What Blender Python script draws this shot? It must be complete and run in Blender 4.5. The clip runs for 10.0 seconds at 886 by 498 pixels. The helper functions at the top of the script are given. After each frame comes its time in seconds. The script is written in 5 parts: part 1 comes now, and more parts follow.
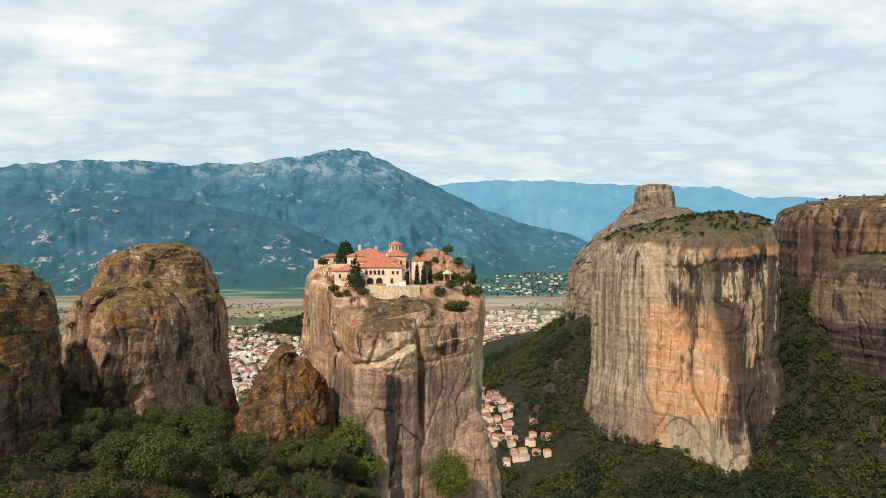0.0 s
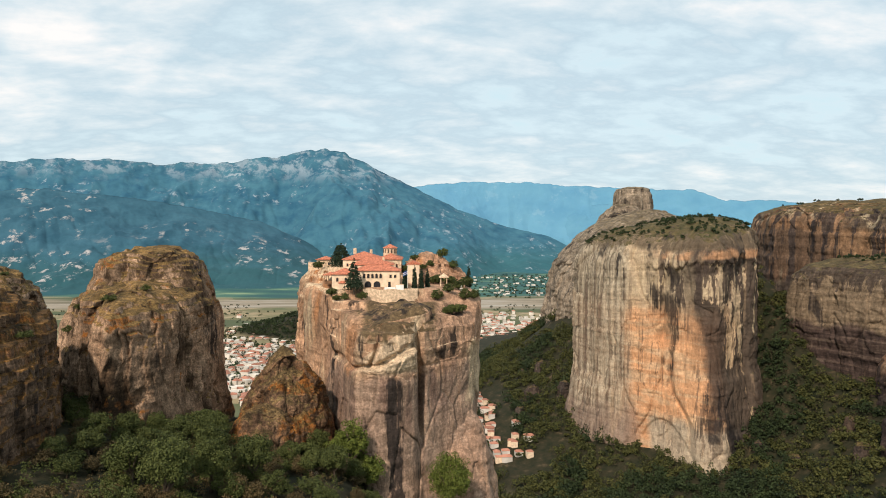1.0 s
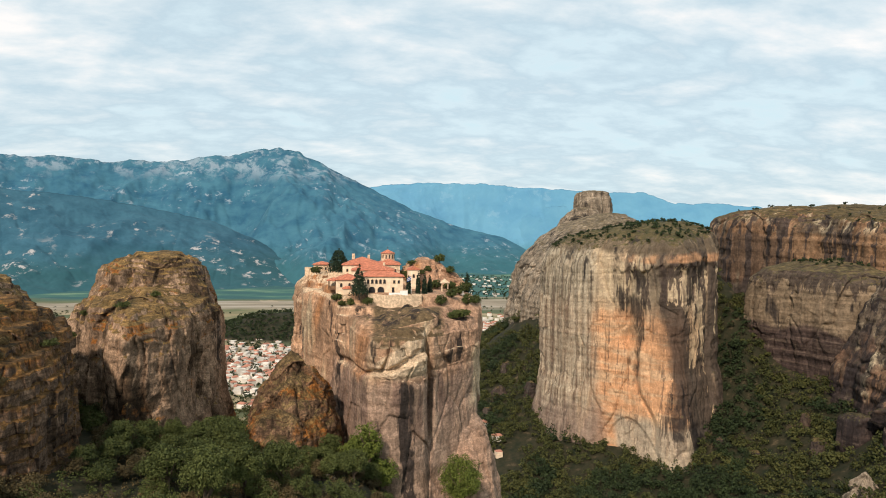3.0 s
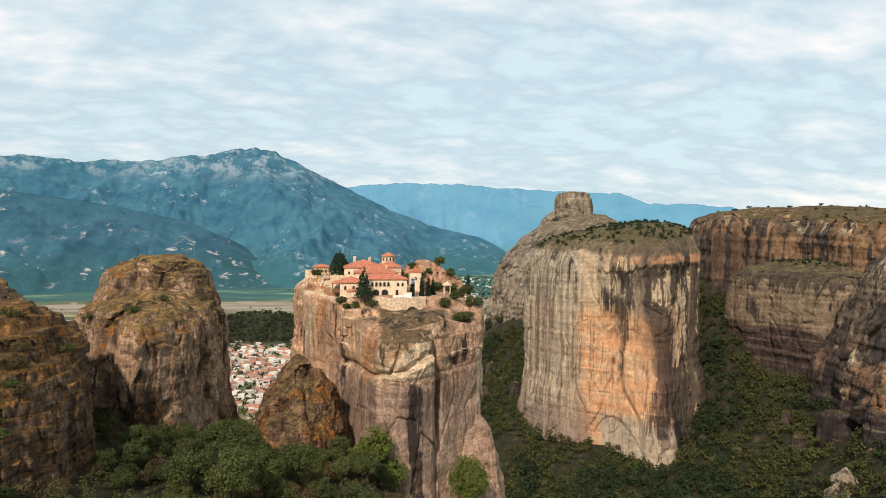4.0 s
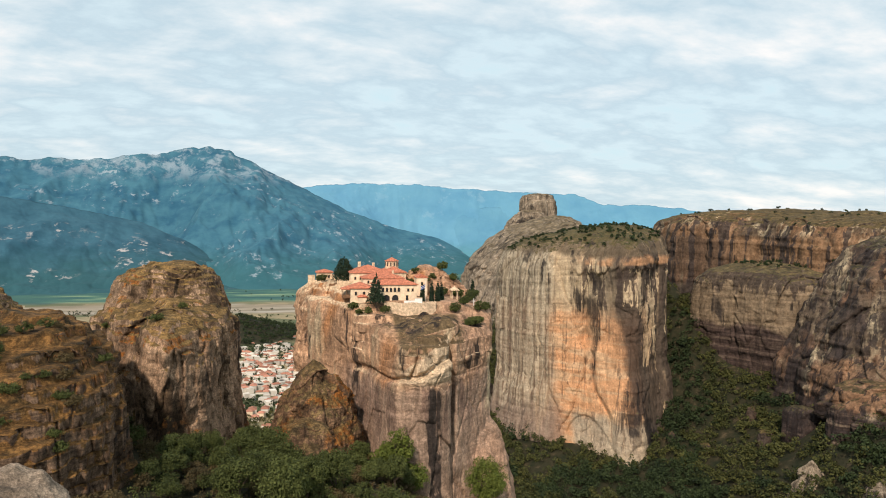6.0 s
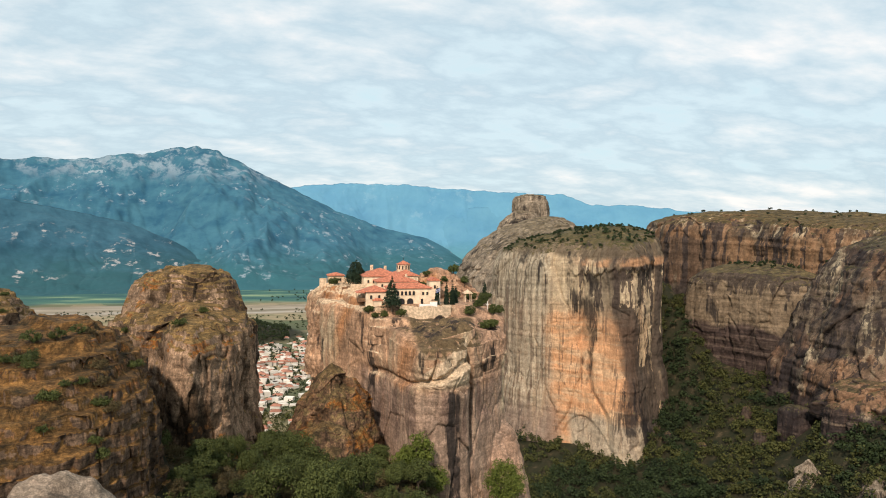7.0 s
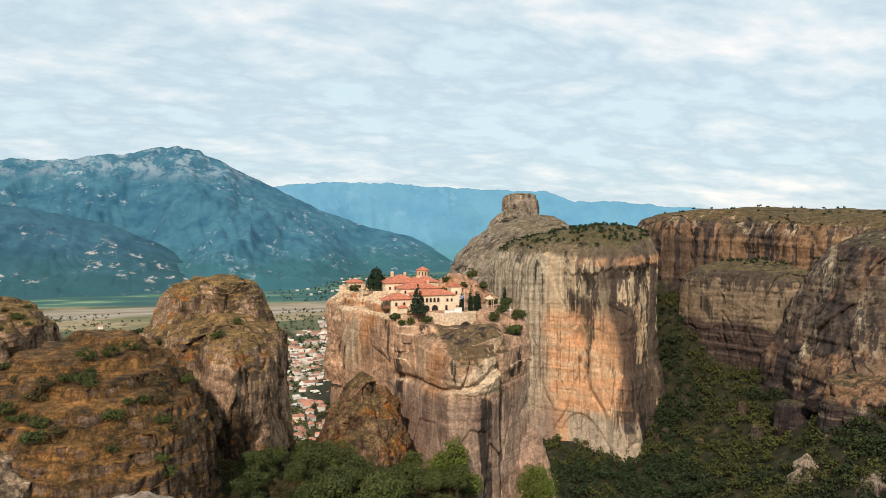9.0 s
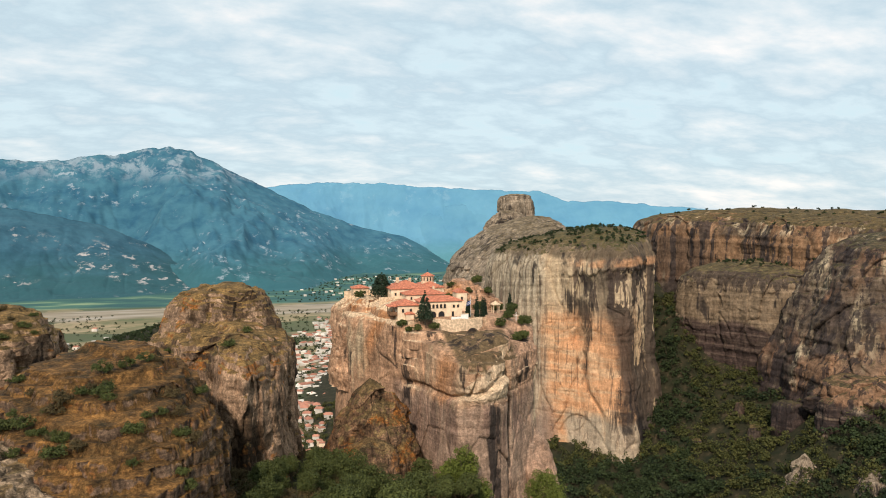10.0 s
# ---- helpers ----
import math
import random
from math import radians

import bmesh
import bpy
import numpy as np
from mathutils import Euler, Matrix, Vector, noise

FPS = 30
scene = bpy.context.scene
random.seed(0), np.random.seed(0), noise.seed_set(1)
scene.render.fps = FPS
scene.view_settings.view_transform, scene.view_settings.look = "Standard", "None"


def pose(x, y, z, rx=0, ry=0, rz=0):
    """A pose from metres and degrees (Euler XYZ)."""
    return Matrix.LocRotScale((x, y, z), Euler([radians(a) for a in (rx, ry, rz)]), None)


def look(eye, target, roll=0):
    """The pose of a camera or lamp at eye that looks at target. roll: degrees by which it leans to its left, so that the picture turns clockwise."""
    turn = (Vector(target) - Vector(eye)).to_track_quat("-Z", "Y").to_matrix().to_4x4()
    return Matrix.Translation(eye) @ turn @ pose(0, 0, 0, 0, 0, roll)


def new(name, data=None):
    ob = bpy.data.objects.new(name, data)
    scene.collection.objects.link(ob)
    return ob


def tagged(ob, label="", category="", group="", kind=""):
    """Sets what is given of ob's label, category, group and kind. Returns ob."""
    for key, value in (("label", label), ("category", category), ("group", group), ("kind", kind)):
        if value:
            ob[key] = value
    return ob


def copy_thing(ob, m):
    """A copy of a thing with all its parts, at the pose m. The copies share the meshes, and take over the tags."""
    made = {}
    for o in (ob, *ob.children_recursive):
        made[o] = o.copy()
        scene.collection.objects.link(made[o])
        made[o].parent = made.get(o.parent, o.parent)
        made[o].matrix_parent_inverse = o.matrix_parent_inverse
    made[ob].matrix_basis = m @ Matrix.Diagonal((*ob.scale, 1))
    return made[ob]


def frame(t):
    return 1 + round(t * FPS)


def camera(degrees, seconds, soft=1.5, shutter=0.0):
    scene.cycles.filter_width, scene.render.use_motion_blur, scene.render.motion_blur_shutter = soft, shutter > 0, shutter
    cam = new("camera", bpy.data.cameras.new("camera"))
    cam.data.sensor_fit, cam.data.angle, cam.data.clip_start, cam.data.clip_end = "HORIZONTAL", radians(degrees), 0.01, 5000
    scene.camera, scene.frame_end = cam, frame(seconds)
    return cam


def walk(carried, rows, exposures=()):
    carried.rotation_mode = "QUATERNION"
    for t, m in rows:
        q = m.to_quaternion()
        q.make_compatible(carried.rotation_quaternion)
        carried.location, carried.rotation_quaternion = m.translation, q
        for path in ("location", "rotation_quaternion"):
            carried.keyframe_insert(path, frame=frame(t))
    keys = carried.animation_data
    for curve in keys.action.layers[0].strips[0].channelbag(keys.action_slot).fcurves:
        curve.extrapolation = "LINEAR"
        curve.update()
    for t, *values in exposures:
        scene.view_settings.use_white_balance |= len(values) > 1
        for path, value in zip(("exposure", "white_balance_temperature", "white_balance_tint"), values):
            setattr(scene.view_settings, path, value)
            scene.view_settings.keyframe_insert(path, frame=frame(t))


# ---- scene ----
cam = camera(64.0, 10.0, 0.95)
METRES, EYE, TILT, LEAN, TURN = 90.0, 245.0, -2.0, 0.0, 0.0
ROWS = [
    (0.0, 0.0, 0.0, 0.0, 0.0, 0.0, -0.0),
    (0.5, -0.0402, -0.011, 0.0054, -0.96, 0.06, -0.1),
    (1.0, -0.0838, -0.0222, 0.0109, -1.93, 0.09, -0.18),
    (1.5, -0.1309, -0.034, 0.0167, -2.89, 0.12, -0.26),
    (2.0, -0.1805, -0.0458, 0.0221, -3.85, 0.14, -0.33),
    (2.5, -0.2331, -0.0577, 0.0278, -4.81, 0.14, -0.4),
    (4.0, -0.3994, -0.0851, 0.0431, -7.69, 0.17, -0.29),
    (4.5, -0.4559, -0.091, 0.0486, -8.65, 0.18, -0.27),
    (5.0, -0.5128, -0.0953, 0.054, -9.61, 0.19, -0.25),
    (5.5, -0.5704, -0.0971, 0.0594, -10.57, 0.19, -0.22),
    (7.0, -0.7427, -0.0922, 0.0804, -12.42, 0.19, -0.17),
    (7.5, -0.7961, -0.0892, 0.09, -12.7, 0.15, -0.04),
    (8.0, -0.8428, -0.0855, 0.0993, -13.06, 0.09, 0.14),
    (8.5, -0.8829, -0.0822, 0.109, -13.5, 0.01, 0.32),
    (9.0, -0.9173, -0.0789, 0.1202, -13.89, -0.03, 0.49),
    (9.5, -0.947, -0.0764, 0.1337, -14.19, -0.05, 0.62),
    (10.0, -0.9735, -0.0724, 0.1483, -14.48, -0.06, 0.69),
]
walk(cam, [(t, pose(0, 0, EYE, TILT, LEAN, TURN) @ pose(METRES * x, METRES * y, METRES * z, 90 + pitch, roll, yaw)) for t, x, y, z, yaw, pitch, roll in ROWS])

# ---- light ----
SUN_AZ, SUN_EL = radians(-154), radians(40)      # from +y towards +x: behind the camera, to its left
world = bpy.data.worlds.new("world")
scene.world = world
world.use_nodes = True
scene.view_settings.exposure = 0.0


def sky():
    nt = world.node_tree
    nt.nodes.clear()
    N, L = nt.nodes.new, nt.links.new
    out, bg = N("ShaderNodeOutputWorld"), N("ShaderNodeBackground")
    tex = N("ShaderNodeTexSky")
    tex.sky_type, tex.sun_disc = "NISHITA", False
    tex.sun_elevation, tex.sun_rotation = SUN_EL, SUN_AZ
    tex.air_density, tex.dust_density, tex.ozone_density = 1.0, 1.5, 2.0
    co = N("ShaderNodeTexCoord")
    sep = N("ShaderNodeSeparateXYZ")
    L(co.outputs["Generated"], sep.inputs[0])
    # a flat cloud deck overhead: direction divided by its height
    zz = N("ShaderNodeMath"); zz.operation = "ADD"; zz.inputs[1].default_value = 0.26
    L(sep.outputs[2], zz.inputs[0])
    zc = N("ShaderNodeMath"); zc.operation = "MAXIMUM"; zc.inputs[1].default_value = 0.05
    L(zz.outputs[0], zc.inputs[0])
    dv = []
    for k in (0, 1):
        d = N("ShaderNodeMath"); d.operation = "DIVIDE"
        L(sep.outputs[k], d.inputs[0]); L(zc.outputs[0], d.inputs[1])
        dv.append(d)
    cb = N("ShaderNodeCombineXYZ")
    L(dv[0].outputs[0], cb.inputs[0]); L(dv[1].outputs[0], cb.inputs[1])
    mp = N("ShaderNodeMapping")
    mp.inputs["Rotation"].default_value = (0, 0, radians(-22))
    mp.inputs["Scale"].default_value = (1.9, 2.8, 1)
    L(cb.outputs[0], mp.inputs[0])
    n1 = N("ShaderNodeTexNoise")
    n1.inputs["Scale"].default_value, n1.inputs["Detail"].default_value = 1.5, 8
    n1.inputs["Roughness"].default_value, n1.inputs["Distortion"].default_value = 0.58, 0.12
    L(mp.outputs[0], n1.inputs[0])
    n2 = N("ShaderNodeTexNoise")
    n2.inputs["Scale"].default_value, n2.inputs["Detail"].default_value = 0.28, 3
    L(mp.outputs[0], n2.inputs[0])
    cov = N("ShaderNodeMapRange"); cov.inputs[1].default_value, cov.inputs[2].default_value = 0.30, 0.62
    sm = N("ShaderNodeMath"); sm.operation = "MULTIPLY_ADD"; sm.inputs[1].default_value = 0.45
    L(n2.outputs[0], sm.inputs[0])
    s2 = N("ShaderNodeMath"); s2.operation = "MULTIPLY"; s2.inputs[1].default_value = 0.55
    L(n1.outputs[0], s2.inputs[0]); L(s2.outputs[0], sm.inputs[2])
    L(sm.outputs[0], cov.inputs[0])
    ramp = N("ShaderNodeValToRGB")
    e = ramp.color_ramp.elements
    e[0].position, e[0].color = 0.0, (6.6, 9.0, 9.7, 1)
    e[1].position, e[1].color = 1.0, (11.2, 10.8, 10.4, 1)
    for p, c in ((0.34, (7.5, 9.0, 9.6, 1)), (0.52, (6.2, 7.7, 8.5, 1)), (0.72, (8.0, 9.0, 9.4, 1))):
        x = e.new(p); x.color = c
    L(cov.outputs[0], ramp.inputs[0])
    mix = N("ShaderNodeMix"); mix.data_type = "RGBA"
    mix.inputs[0].default_value = 0.88
    L(tex.outputs[0], mix.inputs[6]); L(ramp.outputs[0], mix.inputs[7])
    L(mix.outputs[2], bg.inputs[0])
    bg.inputs[1].default_value = 0.1
    L(bg.outputs[0], out.inputs[0])


sky()
sun = new("sun", bpy.data.lights.new("sun", "SUN"))
sun.data.energy, sun.data.angle, sun.data.color = 4.3, radians(3.0), (1.0, 0.855, 0.725)
sd = Vector((math.sin(SUN_AZ) * math.cos(SUN_EL), math.cos(SUN_AZ) * math.cos(SUN_EL), math.sin(SUN_EL)))
sun.matrix_world = look(sd * 400, (0, 0, 0))

# ---- materials ----


class Mat:
    """A small builder of node materials in object or world coordinates."""

    def __init__(self, name, rough=0.9):
        self.m = bpy.data.materials.new(name)
        self.m.use_nodes = True
        self.nt = self.m.node_tree
        self.b = self.nt.nodes["Principled BSDF"]
        self.b.inputs["Roughness"].default_value = rough
        self.b.inputs["Specular IOR Level"].default_value = 0.2
        self.geo = self.nt.nodes.new("ShaderNodeNewGeometry")
        self.pos = self.geo.outputs["Position"]

    def node(self, kind, **kw):
        return self.nt.nodes.new("ShaderNode" + kind)

    def link(self, a, b):
        self.nt.links.new(a, b)

    def scaled(self, sx, sy, sz, off=(0, 0, 0)):
        n = self.node("Mapping")
        n.inputs["Scale"].default_value = (sx, sy, sz)
        n.inputs["Location"].default_value = off
        self.link(self.pos, n.inputs[0])
        return n.outputs[0]

    def noise(self, s=(1, 1, 1), detail=4, rough=0.55, dist=0.0, off=(0, 0, 0)):
        n = self.node("TexNoise")
        n.inputs["Scale"].default_value = 1.0
        n.inputs["Detail"].default_value, n.inputs["Roughness"].default_value = detail, rough
        n.inputs["Distortion"].default_value = dist
        self.link(self.scaled(*s, off=off), n.inputs[0])
        return n.outputs[0]

    def voronoi(self, s, color=True):
        n = self.node("TexVoronoi")
        n.inputs["Scale"].default_value = 1.0
        self.link(self.scaled(*s), n.inputs[0])
        return n.outputs["Color" if color else "Distance"]

    def rng(self, v, lo, hi, a=0.0, b=1.0):
        n = self.node("MapRange")
        n.interpolation_type = "SMOOTHSTEP"
        for k, x in zip((1, 2, 3, 4), (lo, hi, a, b)):
            n.inputs[k].default_value = x
        self.link(v, n.inputs[0])
        return n.outputs[0]

    def math(self, op, a, b):
        n = self.node("Math")
        n.operation = op
        for k, x in ((0, a), (1, b)):
            if isinstance(x, (int, float)):
                n.inputs[k].default_value = x
            else:
                self.link(x, n.inputs[k])
        return n.outputs[0]

    def mul(self, a, b):
        return self.math("MULTIPLY", a, b)

    def mix(self, f, a, b):
        n = self.node("Mix")
        n.data_type = "RGBA"
        for k, x in ((0, f), (6, a), (7, b)):
            if isinstance(x, (int, float)):
                n.inputs[k].default_value = x
            elif isinstance(x, tuple):
                n.inputs[k].default_value = (*x, 1)
            else:
                self.link(x, n.inputs[k])
        return n.outputs[2]

    def shade(self, c, v, stops, amount=1.0):
        """Multiplies a colour by a grey ramp of the value."""
        g = self.ramp(v, [(p, (k, k, k)) for p, k in stops])
        n = self.node("Mix")
        n.data_type, n.blend_type = "RGBA", "MULTIPLY"
        n.inputs[0].default_value = amount
        self.link(c, n.inputs[6])
        self.link(g, n.inputs[7])
        return n.outputs[2]

    def ramp(self, v, stops):
        n = self.node("ValToRGB")
        e = n.color_ramp.elements
        e[0].position, e[0].color = stops[0][0], (*stops[0][1], 1)
        e[1].position, e[1].color = stops[-1][0], (*stops[-1][1], 1)
        for p, c in stops[1:-1]:
            x = e.new(p)
            x.color = (*c, 1)
        self.link(v, n.inputs[0])
        return n.outputs[0]

    def xyz(self, src=None):
        n = self.node("SeparateXYZ")
        self.link(src or self.pos, n.inputs[0])
        return n.outputs

    def up(self):
        return self.xyz(self.geo.outputs["Normal"])[2]

    def done(self, colour, bump=None, strength=0.5, distance=0.3):
        if isinstance(colour, tuple):
            self.b.inputs["Base Color"].default_value = (*colour, 1)
        else:
            self.link(colour, self.b.inputs["Base Color"])
        if bump is not None:
            n = self.node("Bump")
            n.inputs["Strength"].default_value, n.inputs["Distance"].default_value = strength, distance
            self.link(bump, n.inputs["Height"])
            self.link(n.outputs[0], self.b.inputs["Normal"])
        return self.m


def rock_material(name, base, streak=0.5, orange=0.0, grass=0.5, rust=0.0, dark=(0.022, 0.018, 0.017),
                  grassc=((0.045, 0.038, 0.014), (0.17, 0.115, 0.045)), size=1.0, warm=(0.50, 0.22, 0.085), up0=0.5, moss=0.0, shelf=False, zones=None, runs=0.8, beds=0.7, grain=1.0, busy=1.0, pale=0.25):
    """Weathered conglomerate: mottled base, vertical water streaks, bedding, plants on the ledges."""
    m = Mat(name, 0.92)
    s = size

    def tone(k):
        return tuple(min(0.85, v * k) for v in base)

    big = m.noise((0.05 / s, 0.05 / s, 0.035 / s), 6, 0.62, 0.5)
    c = m.ramp(big, [(0.30, tone(0.45)), (0.45, tone(0.9)), (0.55, tone(1.15)), (0.70, tone(1.6))])
    if orange:
        o = m.noise((0.014 / s, 0.014 / s, 0.010 / s), 4, 0.55, 0.6, off=(3.3, 1.2, 0.4))
        c = m.mix(m.rng(o, 0.60 - 0.2 * orange, 0.74 - 0.2 * orange, 0, 0.8), c, warm)
        light = m.noise((0.05 / s, 0.05 / s, 0.016 / s), 5, 0.62, off=(9, 4, 2))
        c = m.mix(m.rng(light, 0.52, 0.66, 0, 0.7), c, (0.50, 0.40, 0.26))
    if zones:
        c = zones(m, c)
    if streak:
        a = m.noise((0.10 / s, 0.10 / s, 0.006 / s), 6, 0.66)
        b = m.noise((0.022 / s, 0.022 / s, 0.016 / s), 5, 0.6, 0.5, off=(5, 7, 1))
        f = m.mul(m.rng(a, 0.49, 0.56), m.rng(b, 0.58 - 0.2 * streak, 0.64 - 0.15 * streak))
        c = m.mix(m.mul(f, 0.9), c, dark)
        w = m.noise((0.2 / s, 0.2 / s, 0.010 / s), 5, 0.62, off=(2, 11, 5))
        c = m.mix(m.rng(w, 0.56, 0.66, 0, pale), c, tone(1.9))
    if moss:
        r = m.noise((0.06, 0.06, 0.05), 6, 0.66, 0.4, off=(8, 2, 6))
        c = m.mix(m.rng(r, 0.50, 0.57, 0, 0.85 * moss), c, (0.042, 0.025, 0.012))
    if rust:
        r = m.noise((0.07, 0.07, 0.09), 6, 0.65, 0.5, off=(1, 2, 3))
        c = m.mix(m.mul(m.rng(r, 0.56 - 0.10 * rust, 0.60), m.rng(m.up(), 0.05, 0.45)), c, (0.23, 0.088, 0.020))
    if shelf:
        c = m.mix(m.mul(m.rng(m.up(), 0.42, 0.66), m.mul(m.math("MAXIMUM", m.mul(m.mul(m.rng(m.xyz()[2], 208, 212, 0.9, 0), m.rng(m.xyz()[2], 196, 200)), m.rng(m.xyz()[0], -27, -21)), m.rng(m.xyz()[0], -32, -36, 0, 0.9)), m.rng(m.noise((0.3, 0.3, 0.3), 4, 0.6), 0.34, 0.44))), c, (0.62, 0.46, 0.30))
    if grass:
        g = m.noise((0.25, 0.25, 0.25), 6, 0.7)
        gc = m.ramp(m.noise((0.16, 0.16, 0.16), 6, 0.68), [(0.36, grassc[0]), (0.62, grassc[1])])
        gsum = m.math("ADD", m.up(), m.mul(m.math("SUBTRACT", g, 0.5), 1.5))
        c = m.mix(m.mul(m.rng(gsum, up0, up0 + 0.14), grass), c, gc)
    # fine upright runs and pebbly bedding
    k = 1 / grain
    run = m.noise((0.6 * k, 0.6 * k, 0.07 * k), 6, 0.68)
    c = m.shade(c, run, [(0.36, 1.35), (0.48, 1.0), (0.56, 0.55), (0.66, 0.35)], runs)
    bed = m.noise((0.10 * k, 0.10 * k, 0.9 * k), 6, 0.7)
    c = m.shade(c, bed, [(0.40, 1.2), (0.50, 1.0), (0.58, 0.55), (0.68, 0.4)], beds)
    fine = m.noise((1.3 * k, 1.3 * k, 1.3 * k), 7, 0.75)
    c = m.shade(c, fine, [(0.36, 1.7), (0.47, 1.1), (0.55, 0.6), (0.64, 0.35)], 0.8 * busy)
    mid = m.noise((0.35 * k, 0.35 * k, 0.22 * k), 7, 0.72, 0.6, off=(7, 3, 1))
    c = m.shade(c, mid, [(0.36, 1.6), (0.47, 1.1), (0.54, 0.65), (0.64, 0.4)], 0.75 * busy)
    h = m.math("ADD", m.mul(fine, 0.8), m.math("ADD", m.mul(m.noise((0.3, 0.3, 0.14), 6, 0.65), 2.0), m.math("ADD", m.mul(bed, 0.7), m.mul(run, 0.9))))
    return m.done(c, h, 0.9, 0.45 * grain ** 0.5)


def tower_zones(m, c):
    """Broad bands on the great cliff: striped grey left flank, orange heart, cream brow, pale foot, blackened right side."""
    w = m.mul(m.math("SUBTRACT", m.noise((0.03, 0.03, 0.012), 5, 0.6, off=(3, 3, 3)), 0.5), 50)
    x, y, z = m.xyz()
    xw, zw = m.math("ADD", x, m.mul(w, 0.6)), m.math("ADD", z, w)
    fx = m.math("ADD", x, m.mul(w, 0.25))
    stripe = m.noise((0.30, 0.30, 0.004), 4, 0.6, off=(2, 2, 8))
    grey = m.ramp(stripe, [(0.37, (0.09, 0.074, 0.06)), (0.44, (0.18, 0.148, 0.105)), (0.51, (0.28, 0.235, 0.17)), (0.60, (0.37, 0.315, 0.23))])
    c = m.mix(m.mul(m.rng(zw, 160, 176), 0.8), c, (0.47, 0.36, 0.235))
    heart = m.mul(m.rng(xw, 272, 246), m.rng(zw, 190, 160))
    c = m.mix(m.mul(heart, 0.9), c, (0.58, 0.30, 0.15))
    band = m.mul(m.rng(m.noise((0.02, 0.02, 0.10), 5, 0.65, off=(4, 4, 1)), 0.46, 0.58), m.rng(xw, 262, 240))
    c = m.mix(m.mul(band, 0.45), c, (0.50, 0.39, 0.25))
    c = m.mix(m.mul(m.rng(fx, 197, 184), 0.85), c, grey)
    foot = m.mul(m.rng(m.math("ADD", z, m.mul(w, 0.4)), 76, 66), m.rng(fx, 203, 209))
    c = m.mix(m.mul(foot, 0.85), c, (0.37, 0.31, 0.225))
    base = m.mul(m.rng(zw, 84, 56), m.rng(fx, 204, 194))
    c = m.mix(m.mul(base, 0.75), c, (0.21, 0.145, 0.11))
    # black varnish under the cap, varnish plus painted shade on the right side, in sharp-sided runs
    patch = m.noise((0.05, 0.05, 0.014), 5, 0.62, off=(6, 1, 4))
    stain = m.mul(m.rng(m.math("ADD", xw, m.mul(m.math("SUBTRACT", z, 100), 0.12)), 238, 250), m.rng(patch, 0.44, 0.465))
    c = m.mix(m.mul(stain, 0.9), c, (0.045, 0.034, 0.029))
    drip = m.mul(m.mul(m.rng(m.noise((0.12, 0.12, 0.02), 4, 0.6, off=(1, 9, 4)), 0.51, 0.53), m.rng(zw, 172, 186)), m.rng(fx, 206, 216))
    c = m.mix(m.mul(drip, 0.88), c, (0.07, 0.05, 0.04))
    long = m.mul(m.rng(m.noise((0.42, 0.42, 0.006), 3, 0.6, off=(7, 1, 2)), 0.55, 0.585), m.rng(m.noise((0.03, 0.03, 0.02), 3, 0.5, off=(2, 5, 2)), 0.44, 0.56))
    c = m.mix(m.mul(long, 0.6), c, (0.10, 0.07, 0.052))
    rim = m.mul(m.mul(m.rng(m.math("ADD", z, m.mul(w, 0.2)), 216, 219), m.rng(m.math("ADD", z, m.mul(w, 0.2)), 228, 223)), m.rng(fx, 206, 214))
    c = m.mix(m.mul(rim, m.rng(patch, 0.62, 0.48, 0, 0.8)), c, (0.46, 0.25, 0.13))
    cap = m.rng(m.math("ADD", z, m.mul(w, 0.35)), 223, 229)
    return m.mix(m.mul(cap, 0.85), c, (0.115, 0.085, 0.055))


def bulge_zones(m, c):
    """A dark dripping brow, a cream belly and a maroon bedded foot."""
    w = m.mul(m.math("SUBTRACT", m.noise((0.025, 0.025, 0.03), 5, 0.62, off=(4, 3, 2)), 0.5), 46)
    x, y, z = m.xyz()
    zw = m.math("ADD", z, w)
    c = m.mix(m.mul(m.mul(m.rng(zw, 150, 162), m.rng(zw, 212, 198)), 0.85), c, (0.215, 0.155, 0.098))
    bedded = m.ramp(m.noise((0.012, 0.012, 0.20), 5, 0.7, off=(1, 1, 7)), [(0.40, (0.034, 0.022, 0.020)), (0.52, (0.062, 0.040, 0.034)), (0.62, (0.12, 0.085, 0.065))])
    c = m.mix(m.mul(m.rng(m.math("ADD", z, m.mul(w, 0.5)), 160, 153), 0.92), c, bedded)
    drips = m.math("ADD", z, m.mul(m.math("SUBTRACT", m.noise((0.16, 0.16, 0.006), 4, 0.62, off=(5, 2, 2)), 0.5), 70))
    return m.mix(m.mul(m.rng(drips, 192, 197), 0.88), c, (0.062, 0.046, 0.036))


